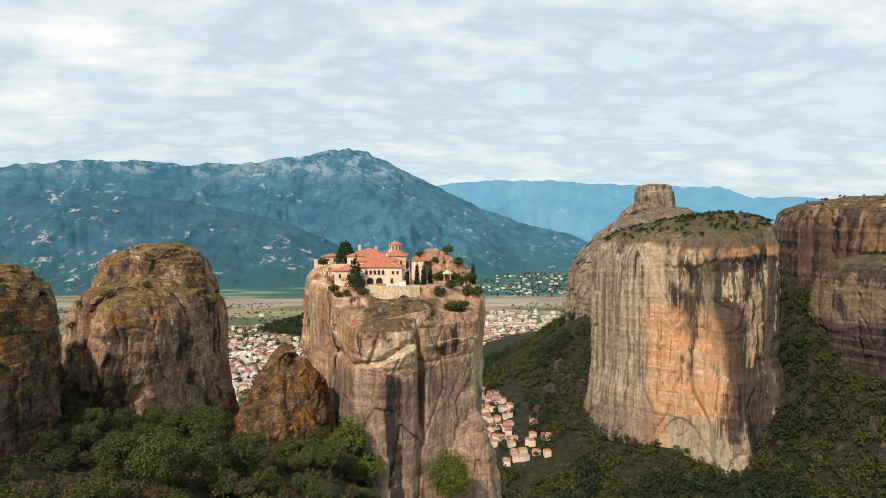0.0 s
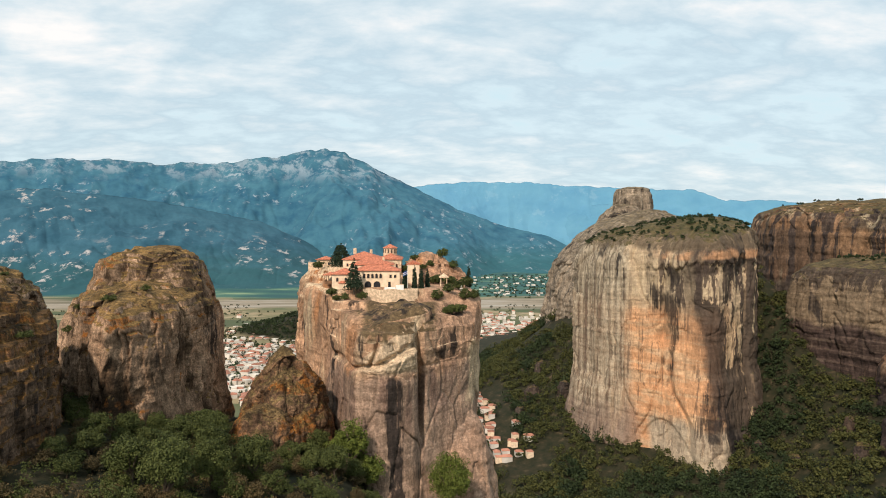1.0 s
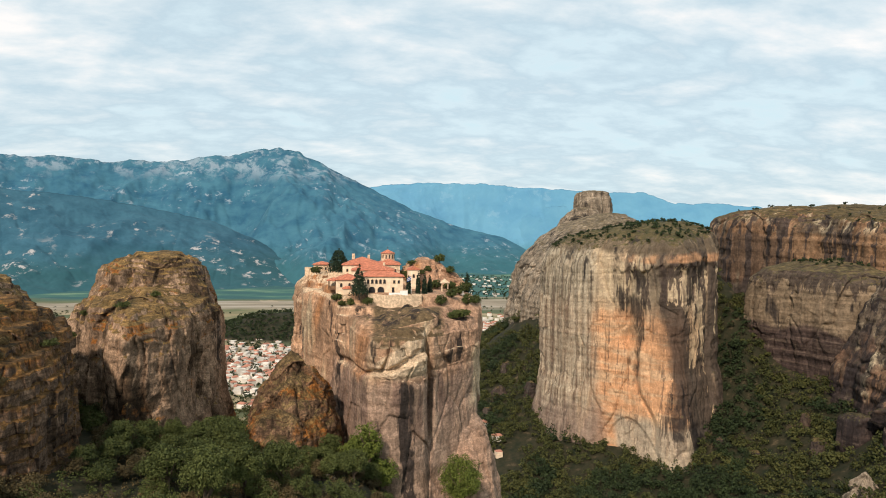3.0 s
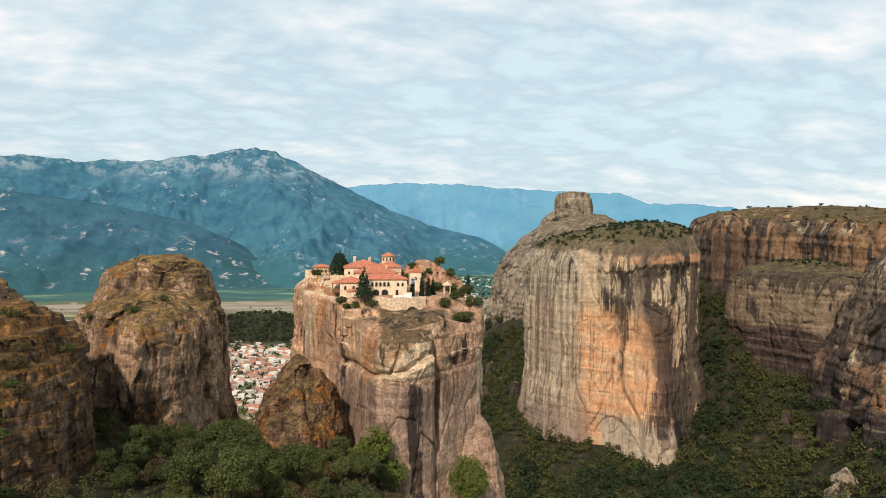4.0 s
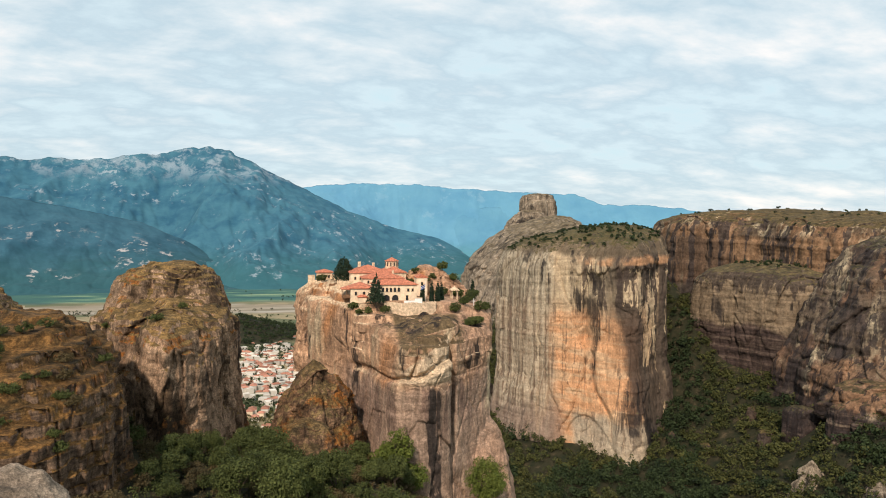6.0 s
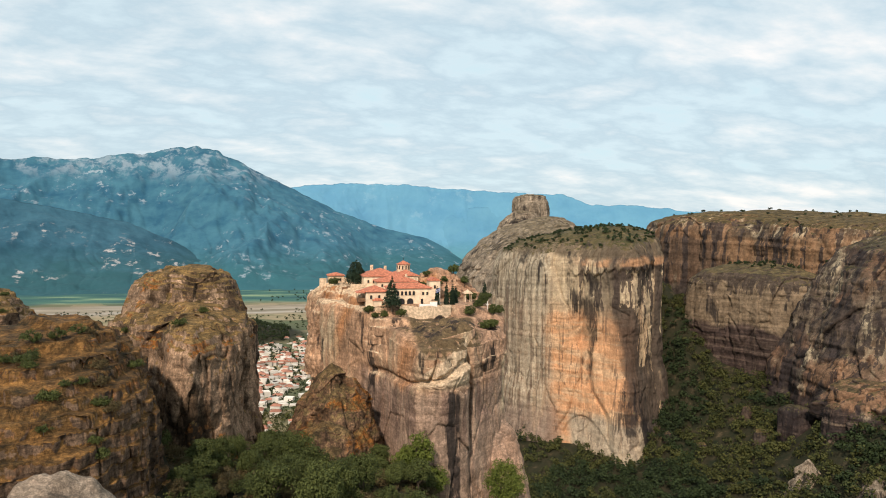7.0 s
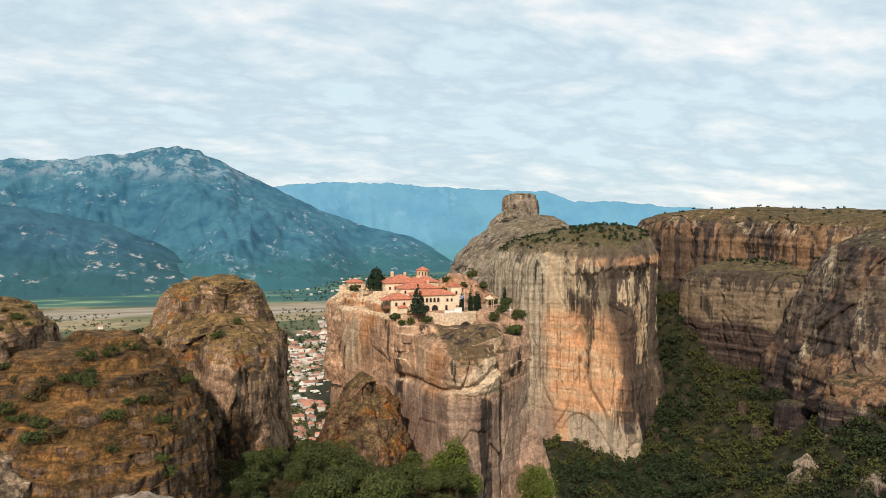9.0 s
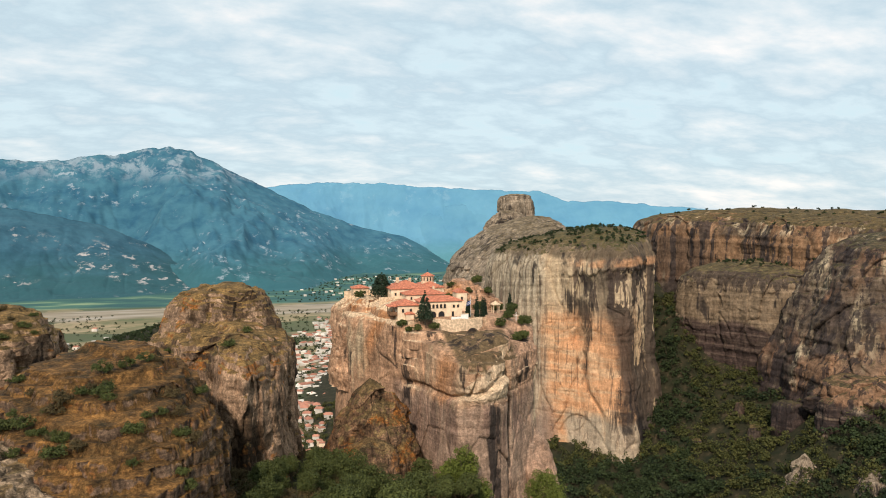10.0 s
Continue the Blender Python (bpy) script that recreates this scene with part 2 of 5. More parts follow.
def monk_zones(m, c):
    """Red-brown rock beyond the cleft, dull streaked wall below the shelf, a pale flake at the edge."""
    w = m.mul(m.math("SUBTRACT", m.noise((0.07, 0.07, 0.05), 5, 0.6, off=(3, 3, 3)), 0.5), 22)
    x, y, z = m.xyz()
    xw, zw = m.math("ADD", x, m.mul(w, 0.5)), m.math("ADD", z, w)
    red = m.mul(m.rng(xw, -8, -5), m.rng(zw, 184, 190))
    c = m.mix(m.mul(red, 0.75), c, (0.42, 0.255, 0.165))
    low = m.mul(m.rng(zw, 202, 197), m.rng(y, 262, 246))
    c = m.mix(m.mul(low, 0.8), c, (0.285, 0.20, 0.148))
    stain = m.mul(m.mul(m.rng(zw, 178, 190), m.rng(zw, 203, 200)), m.rng(m.noise((0.16, 0.16, 0.02), 4, 0.6, off=(1, 4, 4)), 0.44, 0.54))
    c = m.mix(m.mul(m.mul(stain, m.rng(y, 262, 246)), 0.6), c, (0.15, 0.088, 0.068))
    tri = m.mul(m.mul(m.rng(x, -27, -23), m.rng(x, -7, -9)), m.mul(m.rng(z, 200, 203), m.rng(m.math("SUBTRACT", z, m.mul(x, 0.66)), 222.6, 221.8)))
    c = m.mix(m.mul(m.mul(tri, m.rng(y, 245, 238)), 0.8), c, (0.60, 0.46, 0.31))
    slab = m.mul(m.mul(m.mul(m.rng(x, -27, -24), m.rng(x, 0, -3)), m.rng(y, 243, 239)), m.mul(m.rng(zw, 207, 210), m.rng(m.up(), 0.25, 0.5)))
    c = m.mix(m.mul(slab, m.rng(m.noise((0.3, 0.3, 0.3), 5, 0.65), 0.32, 0.42)), c, (0.125, 0.085, 0.044))
    flake = m.mul(m.mul(m.rng(xw, 7.5, 9), m.rng(zw, 184, 188)), m.rng(zw, 206, 202))
    return m.mix(m.mul(flake, 0.8), c, (0.52, 0.40, 0.26))


def wall_zones(m, c):
    """Darker lower cliff, and orange rock under the rim with black upright slots painted on."""
    w = m.mul(m.math("SUBTRACT", m.noise((0.02, 0.02, 0.014), 5, 0.6, off=(4, 3, 2)), 0.5), 60)
    x, y, z = m.xyz()
    zw = m.math("ADD", z, m.mul(w, 0.5))
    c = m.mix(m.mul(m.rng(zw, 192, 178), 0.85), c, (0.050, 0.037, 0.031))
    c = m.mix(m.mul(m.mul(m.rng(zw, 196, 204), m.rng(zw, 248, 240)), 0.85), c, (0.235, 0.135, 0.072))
    # recess by the gully: its shade and dark varnish mixed into the colour
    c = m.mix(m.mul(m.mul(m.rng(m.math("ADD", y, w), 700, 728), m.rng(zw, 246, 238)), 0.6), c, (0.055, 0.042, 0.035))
    # the dark of upright slots, painted in; no gap is cut here
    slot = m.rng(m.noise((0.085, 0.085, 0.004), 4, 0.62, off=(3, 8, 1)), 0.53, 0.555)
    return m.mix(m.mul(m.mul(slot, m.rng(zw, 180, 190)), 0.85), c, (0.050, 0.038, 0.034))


def slab_zones(m, c):
    """The leaning slab: dark, with long runs and an orange scar near its foot."""
    w = m.mul(m.math("SUBTRACT", m.noise((0.03, 0.03, 0.025), 5, 0.6, off=(7, 3, 2)), 0.5), 50)
    x, y, z = m.xyz()
    zw = m.math("ADD", z, w)
    tan = m.mul(m.rng(m.noise((0.018, 0.018, 0.03), 4, 0.6, off=(1, 6, 3)), 0.48, 0.58), m.rng(zw, 120, 128))
    c = m.mix(m.mul(tan, 0.55), c, (0.14, 0.10, 0.066))
    scar = m.mul(m.mul(m.rng(zw, 118, 124), m.rng(zw, 148, 140)), m.rng(y, 520, 505))
    c = m.mix(m.mul(scar, 0.8), c, (0.24, 0.135, 0.076))
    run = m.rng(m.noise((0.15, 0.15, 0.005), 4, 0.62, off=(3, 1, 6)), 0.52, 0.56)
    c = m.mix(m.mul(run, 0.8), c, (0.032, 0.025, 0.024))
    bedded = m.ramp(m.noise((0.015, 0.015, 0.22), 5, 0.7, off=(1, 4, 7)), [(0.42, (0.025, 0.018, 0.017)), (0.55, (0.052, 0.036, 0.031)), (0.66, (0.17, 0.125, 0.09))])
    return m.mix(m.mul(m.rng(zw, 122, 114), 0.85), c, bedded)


MONK = rock_material("sandstone_monastery", (0.405, 0.245, 0.148), 0.2, 0.25, 0.8, size=0.6, up0=1.05, shelf=True, runs=0.4, zones=monk_zones, busy=0.55, beds=0.35, pale=0.1)
KNOB = rock_material("sandstone_mossy", (0.285, 0.186, 0.117), 0.2, 0, 1.0, 0.1, grassc=((0.06, 0.043, 0.017), (0.25, 0.15, 0.055)), size=0.5, moss=1.0, up0=0.5, grain=0.75, runs=0.3, beds=0.45, busy=0.8, pale=0.15)
HILL = rock_material("sandstone_rusty", (0.15, 0.096, 0.061), 0.15, 0, 1.0, 0.8, grassc=((0.034, 0.024, 0.010), (0.215, 0.108, 0.033)), size=0.5, moss=0.55, busy=0.8, beds=0.8, grain=0.7, up0=0.30, runs=0.35, pale=0.1)
TOWER = rock_material("sandstone_ochre", (0.42, 0.29, 0.172), 0.15, 0.2, 1.0, size=2.0, up0=0.65, zones=tower_zones, grassc=((0.04, 0.042, 0.016), (0.12, 0.09, 0.04)), runs=0.22, beds=0.15, grain=2.6, busy=0.3, pale=0.15)
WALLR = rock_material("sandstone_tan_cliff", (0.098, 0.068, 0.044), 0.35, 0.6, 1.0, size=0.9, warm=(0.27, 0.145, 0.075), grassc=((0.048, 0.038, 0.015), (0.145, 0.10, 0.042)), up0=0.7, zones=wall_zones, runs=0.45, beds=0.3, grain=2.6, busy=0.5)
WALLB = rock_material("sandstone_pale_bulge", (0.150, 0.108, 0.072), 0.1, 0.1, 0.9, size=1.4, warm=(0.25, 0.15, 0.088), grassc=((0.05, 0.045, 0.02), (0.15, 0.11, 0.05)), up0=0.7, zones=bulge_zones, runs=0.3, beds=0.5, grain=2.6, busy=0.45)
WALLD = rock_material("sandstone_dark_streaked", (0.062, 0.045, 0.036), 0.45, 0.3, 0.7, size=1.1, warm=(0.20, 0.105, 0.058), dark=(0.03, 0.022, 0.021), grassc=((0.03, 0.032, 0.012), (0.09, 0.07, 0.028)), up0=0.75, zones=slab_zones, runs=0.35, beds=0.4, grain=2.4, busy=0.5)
PIN = rock_material("sandstone_grey", (0.235, 0.185, 0.133), 0.5, 0.0, 0.6, size=1.0, up0=0.8, runs=0.6, beds=0.3, grain=2.8, busy=0.6)
RUSTC = rock_material("sandstone_rust_cone", (0.165, 0.098, 0.056), 0.1, 0, 0.7, 0.9, size=0.6, moss=0.5, runs=0.4)
PALE = rock_material("sandstone_pale_boulder", (0.25, 0.19, 0.138), 0.0, 0, 0.0, size=0.5, busy=0.7, runs=0.1, beds=0.5, grain=0.45)
TRAIL = rock_material("eroded_sandy_rock", (0.27, 0.19, 0.12), 0.0, 0, 0.8, 0.3, size=0.3, up0=0.85, grassc=((0.05, 0.04, 0.014), (0.18, 0.11, 0.04)))


def ground_material():
    m = Mat("valley_ground", 0.95)
    x, y, z = m.xyz()
    fields = m.voronoi((0.006, 0.011, 0.0))
    fs = m.xyz(fields)
    c = m.ramp(fs[0], [(0.0, (0.075, 0.088, 0.048)), (0.35, (0.12, 0.12, 0.062)), (0.6, (0.25, 0.20, 0.115)), (1.0, (0.32, 0.25, 0.155))])
    v = m.noise((0.02, 0.02, 0.02), 6, 0.6)
    c = m.mix(m.rng(v, 0.45, 0.65, 0, 0.6), c, (0.07, 0.10, 0.045))
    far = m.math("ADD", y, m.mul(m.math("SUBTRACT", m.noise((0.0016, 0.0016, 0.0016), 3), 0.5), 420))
    riv = m.mul(m.rng(far, 2040, 2120), m.rng(far, 2300, 2380, 1, 0))
    rc = m.ramp(m.noise((0.003, 0.02, 0.01), 4, 0.6), [(0.35, (0.15, 0.13, 0.09)), (0.5, (0.28, 0.23, 0.17)), (0.65, (0.37, 0.33, 0.28))])
    c = m.mix(m.mul(riv, 0.9), c, rc)
    # woods and fields past the riverbed, with distance haze put into bluer greens
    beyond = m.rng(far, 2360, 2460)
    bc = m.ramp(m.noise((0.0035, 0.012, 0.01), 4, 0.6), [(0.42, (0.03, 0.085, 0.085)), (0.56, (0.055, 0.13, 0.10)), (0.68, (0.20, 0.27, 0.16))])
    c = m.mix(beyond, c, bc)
    scrub = m.ramp(m.noise((0.12, 0.12, 0.12), 5, 0.65), [(0.35, (0.012, 0.016, 0.007)), (0.58, (0.030, 0.026, 0.013)), (0.78, (0.11, 0.078, 0.044))])
    c = m.mix(m.rng(z, 1.5, 9), c, scrub)
    return m.done(c, m.noise((0.5, 0.5, 0.5), 5), 0.6, 0.5)


GROUND = ground_material()


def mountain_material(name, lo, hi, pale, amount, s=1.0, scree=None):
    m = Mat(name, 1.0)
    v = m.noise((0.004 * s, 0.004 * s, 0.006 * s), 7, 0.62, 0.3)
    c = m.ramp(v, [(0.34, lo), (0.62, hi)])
    # darker and less blue at the foot: the haze gradient, painted by height
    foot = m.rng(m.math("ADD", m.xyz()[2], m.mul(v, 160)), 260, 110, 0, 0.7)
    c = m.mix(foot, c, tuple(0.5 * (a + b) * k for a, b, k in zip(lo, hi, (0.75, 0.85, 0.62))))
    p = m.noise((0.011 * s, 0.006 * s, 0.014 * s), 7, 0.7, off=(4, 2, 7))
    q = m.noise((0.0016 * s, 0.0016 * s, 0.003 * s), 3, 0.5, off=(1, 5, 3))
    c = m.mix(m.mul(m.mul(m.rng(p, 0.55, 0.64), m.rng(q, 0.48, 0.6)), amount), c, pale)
    if scree:
        # pale rock bands below the crest, broken by gullies
        x, y, z = m.xyz()
        k = m.noise((0.012, 0.012, 0.005), 6, 0.7, off=(2, 8, 1))
        c = m.mix(m.mul(m.mul(m.rng(k, 0.46, 0.60), m.rng(z, scree[0], scree[1])), 0.55), c, pale)
    return m.done(c, m.noise((0.02, 0.02, 0.02), 5), 0.5, 6)


# aerial haze over the wooded slopes is put into these blue base colours
MT_MAIN = mountain_material("haze_tinted_mountain_slope", (0.022, 0.086, 0.140), (0.048, 0.140, 0.190), (0.29, 0.34, 0.38), 0.7, 2.2, (470, 590))
MT_FOOT = mountain_material("haze_tinted_foothill", (0.019, 0.068, 0.104), (0.038, 0.108, 0.150), (0.36, 0.34, 0.33), 1.0, 1.8)
# farther off more haze is painted in, as paler and bluer colours
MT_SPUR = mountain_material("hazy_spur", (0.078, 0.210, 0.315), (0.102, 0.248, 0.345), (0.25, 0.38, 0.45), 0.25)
MT_BACK = mountain_material("haze_tinted_range", (0.085, 0.225, 0.34), (0.11, 0.265, 0.37), (0.25, 0.38, 0.45), 0.25)


def leaf_material(name, a, b):
    m = Mat(name, 0.8)
    patch = m.math("ADD", m.mul(m.noise((0.22, 0.22, 0.22), 3), 0.45), m.mul(m.noise((0.045, 0.045, 0.045), 2, off=(4, 1, 2)), 0.55))
    v = m.math("ADD", m.mul(m.geo.outputs["Random Per Island"], 0.42), m.math("SUBTRACT", m.mul(patch, 1.25), 0.30))
    c = m.ramp(v, [(0.2, a), (0.85, b)])
    return m.done(c)


LEAF = leaf_material("oak_leaves", (0.018, 0.027, 0.008), (0.082, 0.094, 0.024))
LEAF_DRY = leaf_material("dry_scrub_leaves", (0.030, 0.026, 0.012), (0.110, 0.078, 0.032))
LEAF_LIT = leaf_material("light_green_leaves", (0.045, 0.062, 0.010), (0.125, 0.145, 0.026))
LEAF_DARK = leaf_material("conifer_needles", (0.008, 0.018, 0.010), (0.028, 0.045, 0.022))
LEAF_MIX = leaf_material("mixed_woods_leaves", (0.014, 0.022, 0.007), (0.078, 0.076, 0.020))
LEAF_WOOD = leaf_material("forest_leaves", (0.007, 0.014, 0.006), (0.034, 0.048, 0.015))


def plain(name, col, rough=0.85, var=0.25, s=1.5):
    m = Mat(name, rough)
    n = m.noise((s, s, s), 5, 0.6)
    c = m.mix(m.rng(n, 0.35, 0.7), tuple(v * (1 - var) for v in col), tuple(min(1, v * (1 + var * 0.5)) for v in col))
    return m.done(c, n, 0.3, 0.05)


SAND = plain("sandy_path", (0.42, 0.31, 0.20), 0.95, 0.4, 0.8)
BARK = plain("bark", (0.09, 0.065, 0.045))
PLASTER = plain("cream_plaster", (0.74, 0.575, 0.405), 0.9, 0.18, 0.6)
STONE = plain("cut_stone", (0.66, 0.49, 0.33), 0.9, 0.35, 1.2)
WHITE = plain("whitewash", (0.80, 0.77, 0.72), 0.8, 0.08)
TILE = plain("red_roof_tiles", (0.50, 0.175, 0.10), 0.8, 0.45, 1.4)
TOWNWALL = plain("town_plaster", (0.66, 0.60, 0.52), 0.9, 0.35, 0.02)
TOWNTILE = plain("town_roof_tiles", (0.40, 0.185, 0.125), 0.9, 0.4, 0.03)
DARKGLASS = plain("dark_window", (0.03, 0.028, 0.03), 0.25, 0.2)
WOOD = plain("brown_timber", (0.20, 0.11, 0.06), 0.8, 0.3)
BLUE = plain("blue_cloth", (0.03, 0.11, 0.42), 0.8, 0.1)

# ---- builders ----


def hash3(ix, iy, iz, seed):
    h = (ix * 374761393 + iy * 668265263 + iz * 2147483647 + seed * 144665) & 0xFFFFFFFF
    h = ((h ^ (h >> 13)) * 1274126177) & 0xFFFFFFFF
    return ((h ^ (h >> 16)) & 0xFFFF) / 65535.0


def vnoise(x, y, z, seed=0):
    """Smooth value noise in -1..1 over arrays."""
    x, y, z = np.broadcast_arrays(x, y, z)
    ix, iy, iz = (np.floor(v).astype(np.int64) for v in (x, y, z))
    fx, fy, fz = x - ix, y - iy, z - iz
    fx, fy, fz = (f * f * (3 - 2 * f) for f in (fx, fy, fz))
    r = 0
    for dx in (0, 1):
        for dy in (0, 1):
            for dz in (0, 1):
                w = (fx if dx else 1 - fx) * (fy if dy else 1 - fy) * (fz if dz else 1 - fz)
                r = r + w * hash3(ix + dx, iy + dy, iz + dz, seed)
    return r * 2 - 1


def fbm(x, y, z, octaves=4, seed=0, gain=0.5):
    r, a = 0, 1.0
    for k in range(octaves):
        r = r + a * vnoise(x * 2 ** k, y * 2 ** k, z * 2 ** k, seed + 17 * k)
        a *= gain
    return r


def cells(x, y, z, seed=0):
    """Worley cells: a random value for each cell in -1..1, and the gap between nearest and second nearest."""
    ix, iy, iz = (np.floor(v).astype(np.int64) for v in (x, y, z))
    f1, f2, val = np.full(x.shape, 9.0), np.full(x.shape, 9.0), np.zeros(x.shape)
    for dx in (-1, 0, 1):
        for dy in (-1, 0, 1):
            for dz in (-1, 0, 1):
                a, b, c = ix + dx, iy + dy, iz + dz
                d = (a + hash3(a, b, c, seed) - x) ** 2 + (b + hash3(a, b, c, seed + 1) - y) ** 2 + (c + hash3(a, b, c, seed + 2) - z) ** 2
                near = d < f1
                f2 = np.where(near, f1, np.minimum(f2, d))
                val = np.where(near, hash3(a, b, c, seed + 3) * 2 - 1, val)
                f1 = np.where(near, d, f1)
    return val, np.sqrt(f2) - np.sqrt(f1)


def sstep(a, b, v):
    t = np.clip((v - a) / (b - a), 0, 1)
    return t * t * (3 - 2 * t)


def mesh_of(name, verts, faces, material, smooth=True):
    me = bpy.data.meshes.new(name)
    me.from_pydata(verts.tolist() if hasattr(verts, "tolist") else verts, [], faces.tolist() if hasattr(faces, "tolist") else faces)
    me.materials.append(material)
    if smooth:
        me.polygons.foreach_set("use_smooth", [True] * len(me.polygons))
    me.update()
    return me


def grid_faces(rows, cols, wrap, base=0):
    i, j = np.meshgrid(np.arange(rows - 1), np.arange(cols if wrap else cols - 1), indexing="ij")
    j2 = (j + 1) % cols
    f = np.stack([i * cols + j, i * cols + j2, (i + 1) * cols + j2, (i + 1) * cols + j], -1)
    return f.reshape(-1, 4) + base


def rock_shell(cx, cy, a, b, rot, n, profile, amp=2.0, flute=1.0, ledge=0.6, scale=20.0, tilt=(0, 0), seed=0,
               cols=260, step=0.9, lean=(0, 0), carve=None, topamp=1.0, block=None, tall=2.2, shape=None, facets=0, split=0.55, soft=0.035, plan=None, corner=0.03):
    """A rock as a closed shell: superellipse rings, or rings of a plan, on a profile of (height, width), roughened by noise."""
    pz = np.array([p[0] for p in profile], float)
    ps = np.array([p[1] for p in profile], float)
    mean = (a + b) / 2
    arc = np.concatenate([[0], np.cumsum(np.hypot(np.diff(pz), np.diff(ps) * mean))])
    q = np.linspace(0, arc[-1], max(30, int(arc[-1] / step)))
    z, s = np.interp(q, arc, pz), np.interp(q, arc, ps)
    k = max(3, int(len(q) * soft)) | 1
    ker = np.hanning(k + 2)[1:-1]
    ker /= ker.sum()
    z = np.convolve(np.pad(z, k // 2, "edge"), ker, "valid")
    s = np.convolve(np.pad(s, k // 2, "edge"), ker, "valid")
    s = np.maximum(s, 0.002)
    th = np.linspace(0, 2 * np.pi, cols, endpoint=False)
    ct, st = np.cos(th), np.sin(th)
    r0 = (np.abs(ct / a) ** n + np.abs(st / b) ** n) ** (-1 / n)
    lx, ly = r0 * ct, r0 * st
    lx0, ly0 = r0 * ct, r0 * st
    k0 = np.ones((len(z), cols))
    if facets:
        # flat faces: the ring is cut by upright planes, one set below and another above
        rg = np.random.default_rng(seed + 7)
        sets = []
        for _ in range(2):
            best = np.full(cols, 9.0)
            for i in range(facets):
                ph = 2 * np.pi * (i + rg.uniform(-0.3, 0.3)) / facets
                sup = (np.abs(lx0 * np.cos(ph) + ly0 * np.sin(ph))).max() * rg.uniform(0.88, 0.97)
                cc = (lx0 * np.cos(ph) + ly0 * np.sin(ph)) / sup
                best = np.minimum(best, 1 / np.maximum(cc, 0.2))
            sets.append(np.minimum(best, 1.0))
        hf = (z - pz[0]) / (pz.max() - pz[0])
        mixz = sstep(split - 0.012, split + 0.012, hf[:, None] + 0.05 * vnoise(np.cos(th) * 2 + 5, np.sin(th) * 2, 0 * th, seed + 9)[None])
        k0 = sets[0][None] * (1 - mixz) + sets[1][None] * mixz
    cr, sr = np.cos(radians(rot)), np.sin(radians(rot))
    dx, dy = lx * cr - ly * sr, lx * sr + ly * cr
    if plan:
        # walk evenly round the plan's corners and round them off
        P = np.array(plan + plan[:1], float)
        run = np.concatenate([[0], np.cumsum(np.hypot(np.diff(P[:, 0]), np.diff(P[:, 1])))])
        at = np.linspace(0, run[-1], cols, endpoint=False)
        w = max(3, int(cols * corner)) | 1
        hk = np.hanning(w + 2)[1:-1] / np.hanning(w + 2).sum()
        dx, dy = (np.convolve(np.pad(np.interp(at, run, P[:, k]), w // 2, "wrap"), hk, "valid") - (cx, cy)[k] for k in (0, 1))
    Z = np.repeat(z[:, None], cols, 1)
    S = s[:, None]
    X, Y = cx + dx[None] * S * k0, cy + dy[None] * S * k0
    ztop = pz.max()
    hfrac = sstep(pz[0], ztop, Z)
    X = X + lean[0] * hfrac
    Y = Y + lean[1] * hfrac
    L = np.hypot(dx, dy)
    ux, uy = (dx / L)[None], (dy / L)[None]
    f = 1 / scale
    d = amp * fbm(X * f, Y * f, Z * f * 0.6, 5, seed, 0.52)
    fl = 1 - np.abs(vnoise(X * f * 2.6, Y * f * 2.6, Z * f * 0.25, seed + 5))
    d = d - flute * fl ** 3 + flute * 0.5 * vnoise(X * f * 6, Y * f * 6, Z * f * 0.7, seed + 6)
    bed = vnoise(X * f * 0.5, Y * f * 0.5, Z * 0.22, seed + 8) + 0.5 * vnoise(X * f, Y * f, Z * 0.55, seed + 9)
    d = d + ledge * bed
    # slabs that stand proud or back, with open joints between
    block = amp * 0.55 if block is None else block
    wx, wy = X + scale * 0.15 * vnoise(X * f * 2, Y * f * 2, Z * f * 2, seed + 40), Y
    for g, w in ((1.5, 1.0), (4.0, 0.42)):
        v, gap = cells(wx * f * g, wy * f * g, Z * f * g / tall, seed + int(g * 10))
        d = d + block * w * v - block * w * 0.7 * np.exp(-(gap / 0.035) ** 2)
    d = d + 0.10 * amp * fbm(X * f * 14, Y * f * 14, Z * f * 12, 3, seed + 50, 0.6)
    if carve:
        d = d + carve(X, Y, Z)
    fade = sstep(0.0, 0.5, S)
    X, Y = X + ux * d * fade, Y + uy * d * fade
    wt = sstep(pz[0] + 0.35 * (ztop - pz[0]), ztop, Z)
    Z = Z + wt * (tilt[0] * (X - cx) + tilt[1] * (Y - cy))
    Z = Z + topamp * (1 - sstep(0.55, 1.0, S)) * fbm(X * f * 1.6, Y * f * 1.6, Z * 0, 4, seed + 3)
    if shape:
        X, Y, Z = shape(X, Y, Z)
    verts = np.stack([X, Y, Z], -1).reshape(-1, 3)
    rows = len(z)
    faces = grid_faces(rows, cols, True)
    verts = np.vstack([verts, verts[-cols:].mean(0)])
    c = len(verts) - 1
    j = np.arange(cols)
    cap = [(int(c - cols + i), int(c - cols + (i + 1) % cols), c) for i in j]
    return verts, faces.tolist() + cap


def rock(name, shells, material, label, kind="structure", category="rock"):
    vs, fs, o = [], [], 0
    for v, f in shells:
        vs.append(v)
        fs += [tuple(i + o for i in q) for q in f]
        o += len(v)
    ob = new(name, mesh_of(name, np.vstack(vs), fs, material))
    return tagged(ob, label, category, kind=kind)


def part(name, bm, material, parent, label=""):
    me = bpy.data.meshes.new(name)
    bm.to_mesh(me)
    bm.free()
    me.materials.append(material)
    ob = new(name, me)
    ob.parent = parent
    if label:
        ob["label"] = label
    return ob


